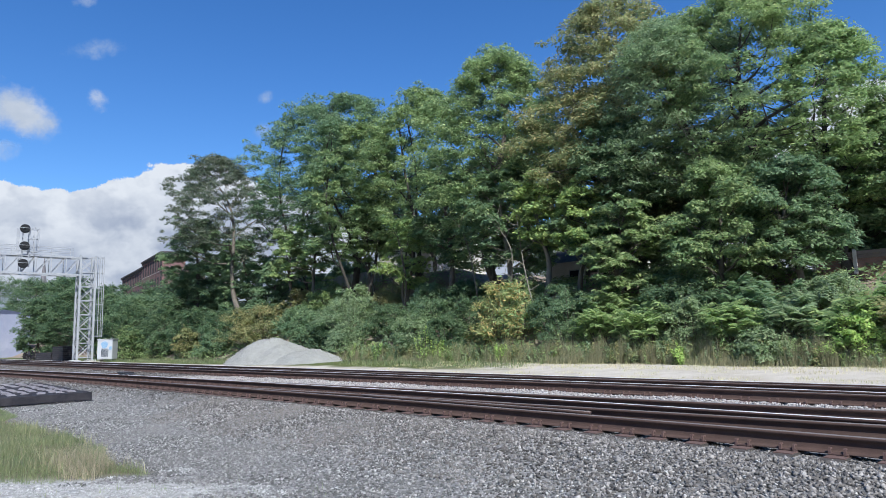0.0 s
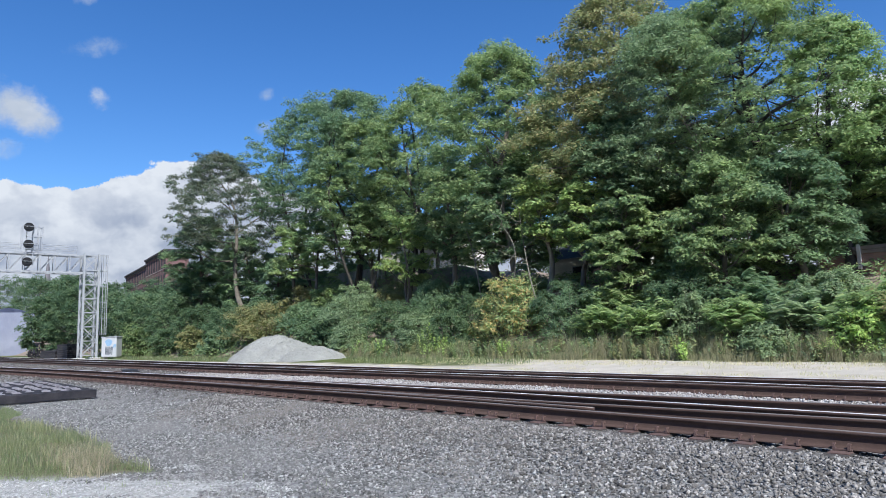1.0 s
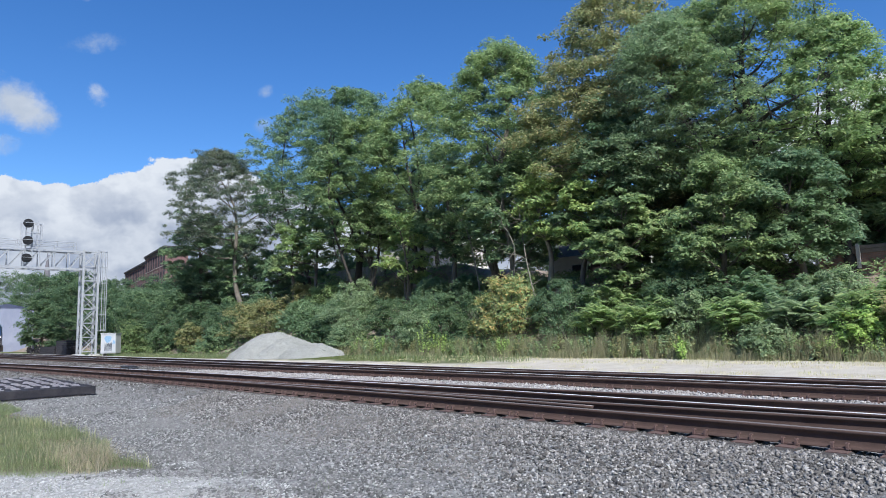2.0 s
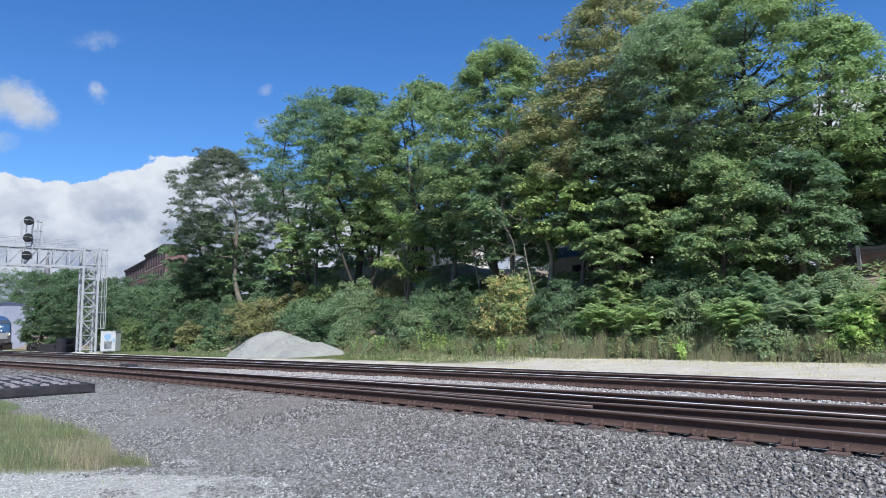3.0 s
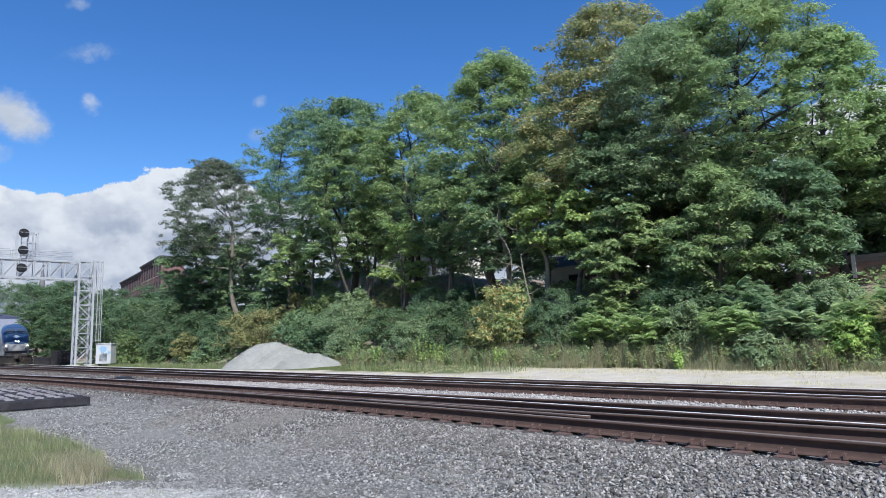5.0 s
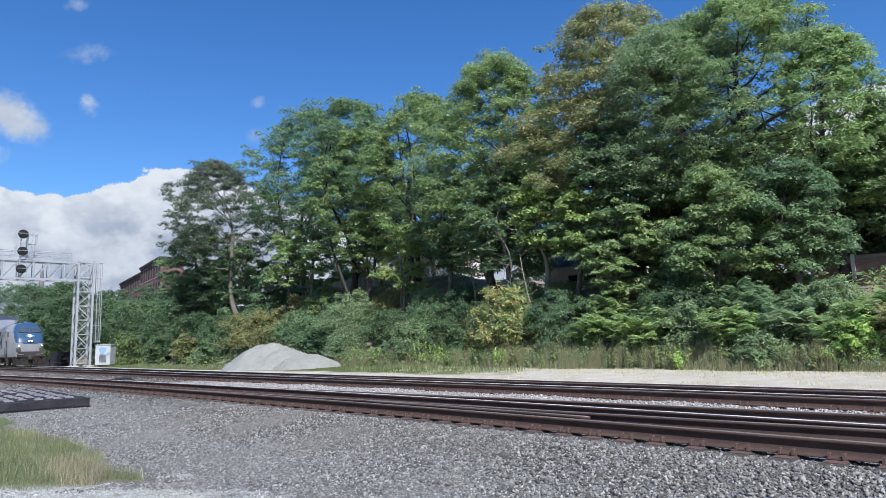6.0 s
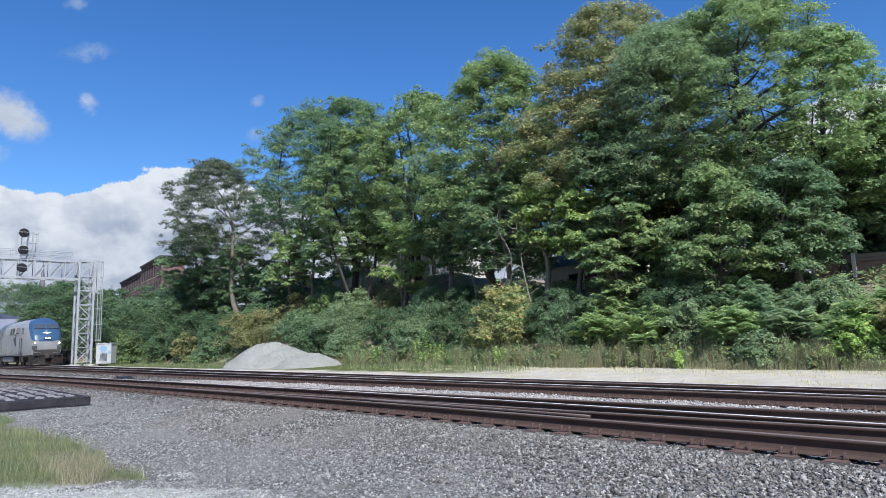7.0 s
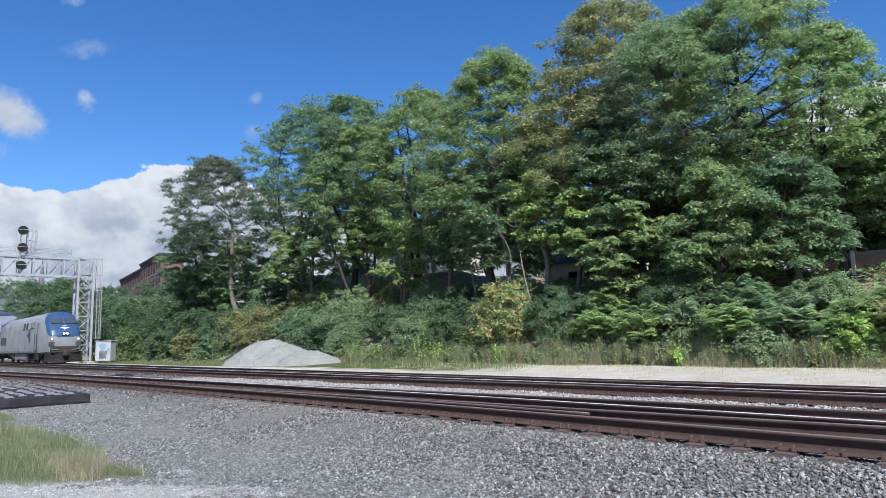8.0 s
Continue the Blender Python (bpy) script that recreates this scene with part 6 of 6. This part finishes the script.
STEEPLE = surface("steeple_brown", (0.15, 0.14, 0.15), (0.20, 0.185, 0.19), 0.3, 0.8)


def church():
    ob = thing("church_steeple", pose(-700, 132, 0), "far grey-brown church steeple above the trees", "steeple")
    bm = bmesh.new()
    box(bm, -3.2, 3.2, -3.2, 3.2, 0, 56, 0.2)
    part("tower", bm, STEEPLE, ob)
    bm = bmesh.new()
    rod(bm, (0, 0, 56), (0, 0, 86), 3.4, 8, 0.15)
    part("spire", bm, STEEPLE, ob)


church()
SIDING = surface("house_siding", (0.62, 0.58, 0.50), (0.70, 0.66, 0.58), 1.0, 0.8, 0, (0.50, 0.46, 0.40), 0.6)
SHINGLE = surface("house_roof", (0.10, 0.095, 0.09), (0.15, 0.14, 0.13), 2, 0.9)
DARK_WOOD = surface("dark_wood", (0.05, 0.04, 0.035), (0.08, 0.065, 0.055), 3, 0.8)


def house(x, y, z, w, d, h, label):
    ob = thing("house", pose(x, y, z), label, "house", "houses on the hill")
    bm = bmesh.new()
    box(bm, 0, w, 0, d, 0, h)
    wall = part("wall", bm, SIDING, ob, "pale beige clapboard wall")
    for k in range(int(h / 0.2)):
        bm = bmesh.new()
        box(bm, -0.01, w + 0.01, -0.03, 0.0, k * 0.2, k * 0.2 + 0.17)
        part("clapboard", bm, SIDING, wall)
    bm = bmesh.new()
    v = [(-0.5, -0.5, h - 0.1), (w + 0.5, -0.5, h - 0.1), (-0.5, d / 2, h + 2.0), (w + 0.5, d / 2, h + 2.0), (-0.5, d + 0.5, h - 0.1), (w + 0.5, d + 0.5, h - 0.1)]
    q = [bm.verts.new(p) for p in v]
    bm.faces.new((q[0], q[1], q[3], q[2]))
    bm.faces.new((q[2], q[3], q[5], q[4]))
    bmesh.ops.solidify(bm, geom=bm.faces[:], thickness=0.12)
    part("roof", bm, SHINGLE, ob, "dark shingle roof")
    for cx, c0, ww, wh, nm in ((0.35 * w, 0.9, 0.9, 1.2, "window"), (0.75 * w, 0.9, 0.9, 1.2, "window"), (0.55 * w, 0.0, 0.95, 2.0, "door")):
        bm = bmesh.new()
        box(bm, cx - ww / 2 - 0.08, cx + ww / 2 + 0.08, -0.07, 0.0, c0 - 0.06, c0 + wh + 0.08)
        f = part(nm, bm, FRAME_GREY if nm == "window" else DARK_WOOD, ob)
        if nm == "window":
            bm = bmesh.new()
            box(bm, cx - ww / 2, cx + ww / 2, -0.085, -0.07, c0, c0 + wh)
            part("pane", bm, MILL_GLASS, f)
    return ob


house(-34.6, 43, 4.0, 8.0, 7, 2.9, "low beige clapboard house among the trees")
house(-58.0, 43, 6.4, 8.5, 8, 4.6, "pale house half hidden by the trees")

TIMBER = surface("wall_timber", (0.17, 0.14, 0.12), (0.24, 0.20, 0.17), 2, 0.9, 0, (0.08, 0.065, 0.055), 1, 30, 0.3, 0.01)
POST_WHITE = surface("post_concrete", (0.50, 0.48, 0.45), (0.58, 0.56, 0.53), 3, 0.85)


def yard_wall():
    ob = thing("retaining_wall", pose(-10.6, 32.0, 3.0), "brown brick retaining wall with timber cap and pale posts", "wall")
    bm = bmesh.new()
    box(bm, 0, 18, 0.08, 0.35, 0, 0.95)
    part("brickwork", bm, WALL_BRICK, ob, "old red brick panel")
    for k in range(2):
        for j in range(6):
            bm = bmesh.new()
            box(bm, j * 3.0 + 0.01, j * 3.0 + 2.99, 0.0, 0.1, 0.95 + k * 0.17, 1.11 + k * 0.17, 0.01)
            part("plank", bm, TIMBER, ob, "weathered dark timber plank")
    for j in range(7):
        bm = bmesh.new()
        box(bm, j * 3.0 - 1.42 if j else -0.05, (j * 3.0 - 1.28) if j else 0.08, -0.12, 0.0, 0.3, 1.36, 0.01)
        part("post", bm, POST_WHITE, ob, "pale concrete post")


yard_wall()


def yard_fence(x, y, n, label):
    ob = thing("fence", pose(x, y, float(ground_z(x, y))), label, "fence", "fences on the hill")
    for k in range(n + 1):
        bm = bmesh.new()
        box(bm, k * 2.0 - 0.05, k * 2.0 + 0.05, 0, 0.1, -0.2, 1.25)
        part("post", bm, TIMBER, ob)
    for k in range(n * 10):
        bm = bmesh.new()
        box(bm, k * 0.2 + 0.02, k * 0.2 + 0.13, -0.03, 0.0, 0.1, 1.15)
        part("slat", bm, FRAME_GREY, ob)
    for z in (0.3, 0.9):
        bm = bmesh.new()
        box(bm, 0, n * 2.0, 0.0, 0.05, z, z + 0.08)
        part("fence_rail", bm, TIMBER, ob)


yard_fence(-56, 34.4, 5, "grey picket fence at the top of the bank")
yard_fence(-14.6, 31.2, 1, "short grey board fence among the trees")

# relay cabinet with graffiti
CABINET = surface("cabinet_paint", (0.44, 0.45, 0.46), (0.52, 0.53, 0.54), 1.5, 0.5, 0.1, (0.46, 0.46, 0.46), 0.8)
SPRAY_BLUE = surface("spray_blue", (0.14, 0.30, 0.48), (0.34, 0.44, 0.54), 6, 0.6)
SPRAY_DARK = surface("spray_dark", (0.05, 0.06, 0.07), (0.10, 0.11, 0.13), 4, 0.6)


def relay_cabinet():
    ob = thing("relay_cabinet", pose(-72.6, 18.68, -0.38, 0, 0, 45), "pale grey steel relay cabinet with sprayed graffiti", "equipment cabinet")
    W, D = 1.55, 1.0
    bm = bmesh.new()
    box(bm, 0, W, 0, D, 0.3, 2.25, 0.03)
    body = part("cabinet_body", bm, CABINET, ob)
    for x in (0.1, W - 0.2):
        bm = bmesh.new()
        box(bm, x, x + 0.1, 0.15, D - 0.15, -0.1, 0.31)
        part("leg", bm, CONCRETE, ob)
    for x0 in (0.04, W / 2 + 0.01):
        bm = bmesh.new()
        box(bm, x0, x0 + W / 2 - 0.06, -0.025, 0.0, 0.4, 2.15, 0.008)
        d = part("cabinet_door", bm, CABINET, body)
        bm = bmesh.new()
        rod(bm, (x0 + 0.6, -0.06, 1.1), (x0 + 0.6, -0.06, 1.35), 0.015, 6)
        part("handle", bm, GALVANISED, d)
    bm = bmesh.new()
    box(bm, -0.06, W + 0.06, -0.06, D + 0.06, 2.25, 2.32, 0.02)
    part("cap", bm, CABINET, ob)
    for x in (0.15, W / 2, W - 0.15):
        bm = bmesh.new()
        rod(bm, (x, 0.1, 2.31), (x, 0.1, 2.42), 0.03, 6)
        part("lifting_eye", bm, GALVANISED, ob)
    r = np.random.RandomState(2)
    blob = [(0.36 * math.cos(a) * (1 + 0.2 * math.sin(3 * a)), 0.36 * math.sin(a)) for a in np.linspace(0, 6.0, 14)]
    flat_shape("graffiti", blob, SPRAY_BLUE, body, 0.006, side_plane(-0.026, 0.75, 1.72), "blue sprayed patch")
    for k in range(7):
        flat_shape("graffiti", [(0, r.uniform(0, 0.2)), (0.07, 0.0), (0.10, 0.75 + r.uniform(-0.2, 0.2)), (0.02, 0.9)], SPRAY_DARK, body, 0.006, side_plane(-0.03, 0.42 + 0.11 * k, 0.5), "dark sprayed strokes")
    flat_shape("graffiti", [(0, 0), (0.3, 0.05), (0.32, 0.35), (0.1, 0.4)], SPRAY_BLUE, body, 0.006, side_plane(-0.026, 1.2, 1.2))


relay_cabinet()


def black_bundle(x, y, w, d, h, seed, label):
    """Banded black timbers stacked by the line."""
    r = random.Random(seed)
    ob = thing("timber_stack", pose(x, y, float(ground_z(x, y))), label, "timber stack", "dark stacks by the tower")
    rows = int(h / 0.24)
    for k in range(rows):
        for j in range(int(d / 0.27)):
            bm = bmesh.new()
            o = r.uniform(-0.15, 0.15)
            box(bm, o, w + o, j * 0.27, j * 0.27 + 0.25, k * 0.24, k * 0.24 + 0.225, 0.015)
            part("timber", bm, BLACK_RUBBER, ob)
    return ob


black_bundle(-101.5, 18.7, 8.6, 1.1, 1.1, 1, "low stack of black timbers beside the line")
black_bundle(-91.6, 18.6, 5.2, 1.4, 1.7, 2, "taller stack of black timbers beside the tower")


def scrap_heap():
    ob = thing("scrap_heap", pose(-106, 18.9, -0.4), "tangled heap of black scrap iron", "scrap heap")
    r = random.Random(8)
    for k in range(46):
        a = Vector((r.uniform(-2.6, 2.6), r.uniform(-0.7, 0.7), r.uniform(0, 0.7)))
        b = a + Vector((r.uniform(-1.2, 1.2), r.uniform(-0.6, 0.6), r.uniform(-0.2, 0.9)))
        b.z = max(0.0, b.z)
        bm = bmesh.new()
        bar(bm, a, b, r.uniform(0.06, 0.2), r.uniform(0.05, 0.12))
        part("scrap_bar", bm, BLACK_RUBBER, ob)


scrap_heap()
BOLT_GREY = surface("plate_grey", (0.22, 0.20, 0.21), (0.46, 0.43, 0.44), 4, 0.5, 0.2, (0.10, 0.09, 0.095), 1.5)


def switch_panel():
    """A prefabricated stack of dark switch timbers with steel plates on top."""
    ob = thing("track_panel", pose(-22.45, 5.70, -0.45, 0, 0, -1.5), "prefabricated panel of black switch timbers with steel plates", "track panel")
    r = random.Random(5)
    for k in range(18):
        x = -0.48 * k
        bm = bmesh.new()
        box(bm, x - 0.24, x, -4.6 - r.uniform(0, 0.1), r.uniform(-0.06, 0.0), 0.0, 0.235, 0.012)
        t = part("timber", bm, BLACK_RUBBER, ob)
        for j in range(11 if k > 0 else 0):
            y = -0.35 - 0.40 * j - r.uniform(0, 0.12)
            if r.random() < 0.15:
                continue
            bm = bmesh.new()
            box(bm, x - 0.20, x - 0.04, y - 0.12, y + 0.10, 0.235, 0.252)
            box(bm, x - 0.19, x - 0.05, y - 0.09, y + 0.02, 0.25, 0.278)
            part("plate", bm, BOLT_GREY, t)


switch_panel()


def switch_machine():
    ob = thing("switch_machine", pose(-34.2, 10.1, -0.3), "low dark switch machine between the tracks", "switch machine")
    bm = bmesh.new()
    box(bm, -0.6, 0.45, -0.25, 0.25, 0.02, 0.22, 0.05)
    part("case", bm, BLACK_PAINT, ob)
    bm = bmesh.new()
    box(bm, 0.45, 0.9, -0.2, 0.2, 0.02, 0.16, 0.04)
    part("motor", bm, BLACK_PAINT, ob)
    bm = bmesh.new()
    rod(bm, (-0.2, -0.3, 0.15), (-0.2, -2.0, 0.1), 0.03, 6)
    part("throw_rod", bm, RAIL_RUST, ob)
    for x in (-0.6, 0.4):
        bm = bmesh.new()
        box(bm, x - 0.12, x + 0.12, -0.9, 0.6, -0.1, 0.06, 0.01)
        part("timber", bm, TIE_WOOD, ob)


switch_machine()


# ---------------------------------------------------------------- what moves
ROLL = [(0.0, -118.9), (1.0, -111.9), (2.0, -104.9), (3.0, -97.9), (3.5, -94.4), (4.0, -90.9), (4.5, -87.3), (6.0, -76.3), (6.5, -72.8), (7.0, -69.25), (7.5, -65.8), (8.0, -62.4)]


def nose_at(t):
    return float(np.interp(t, [r[0] for r in ROLL], [r[1] for r in ROLL]))


def motions():
    y = MAIN + GAUGE / 2
    walk(LOCO, [(t, pose(x, y, 0)) for t, x in ROLL])
    walk(CAR, [(t, pose(x - 22.1, y, 0)) for t, x in ROLL])
    for w, x, r in WHEELSETS:
        rows = []
        for k in range(81):
            t = k / 10
            turn = math.degrees((nose_at(t) - nose_at(0)) / r)
            rows.append((t, pose(x, 0, r, 0, 0, 0) @ Matrix.Rotation(radians(turn), 4, "Y")))
        walk(w, rows)
    for cloud, drift in CLOUDS:
        walk(cloud, [(0.0, pose(0, 0, 0, 0, 0, 0)), (8.0, pose(0, 0, 0, 0, 0, drift))])


motions()
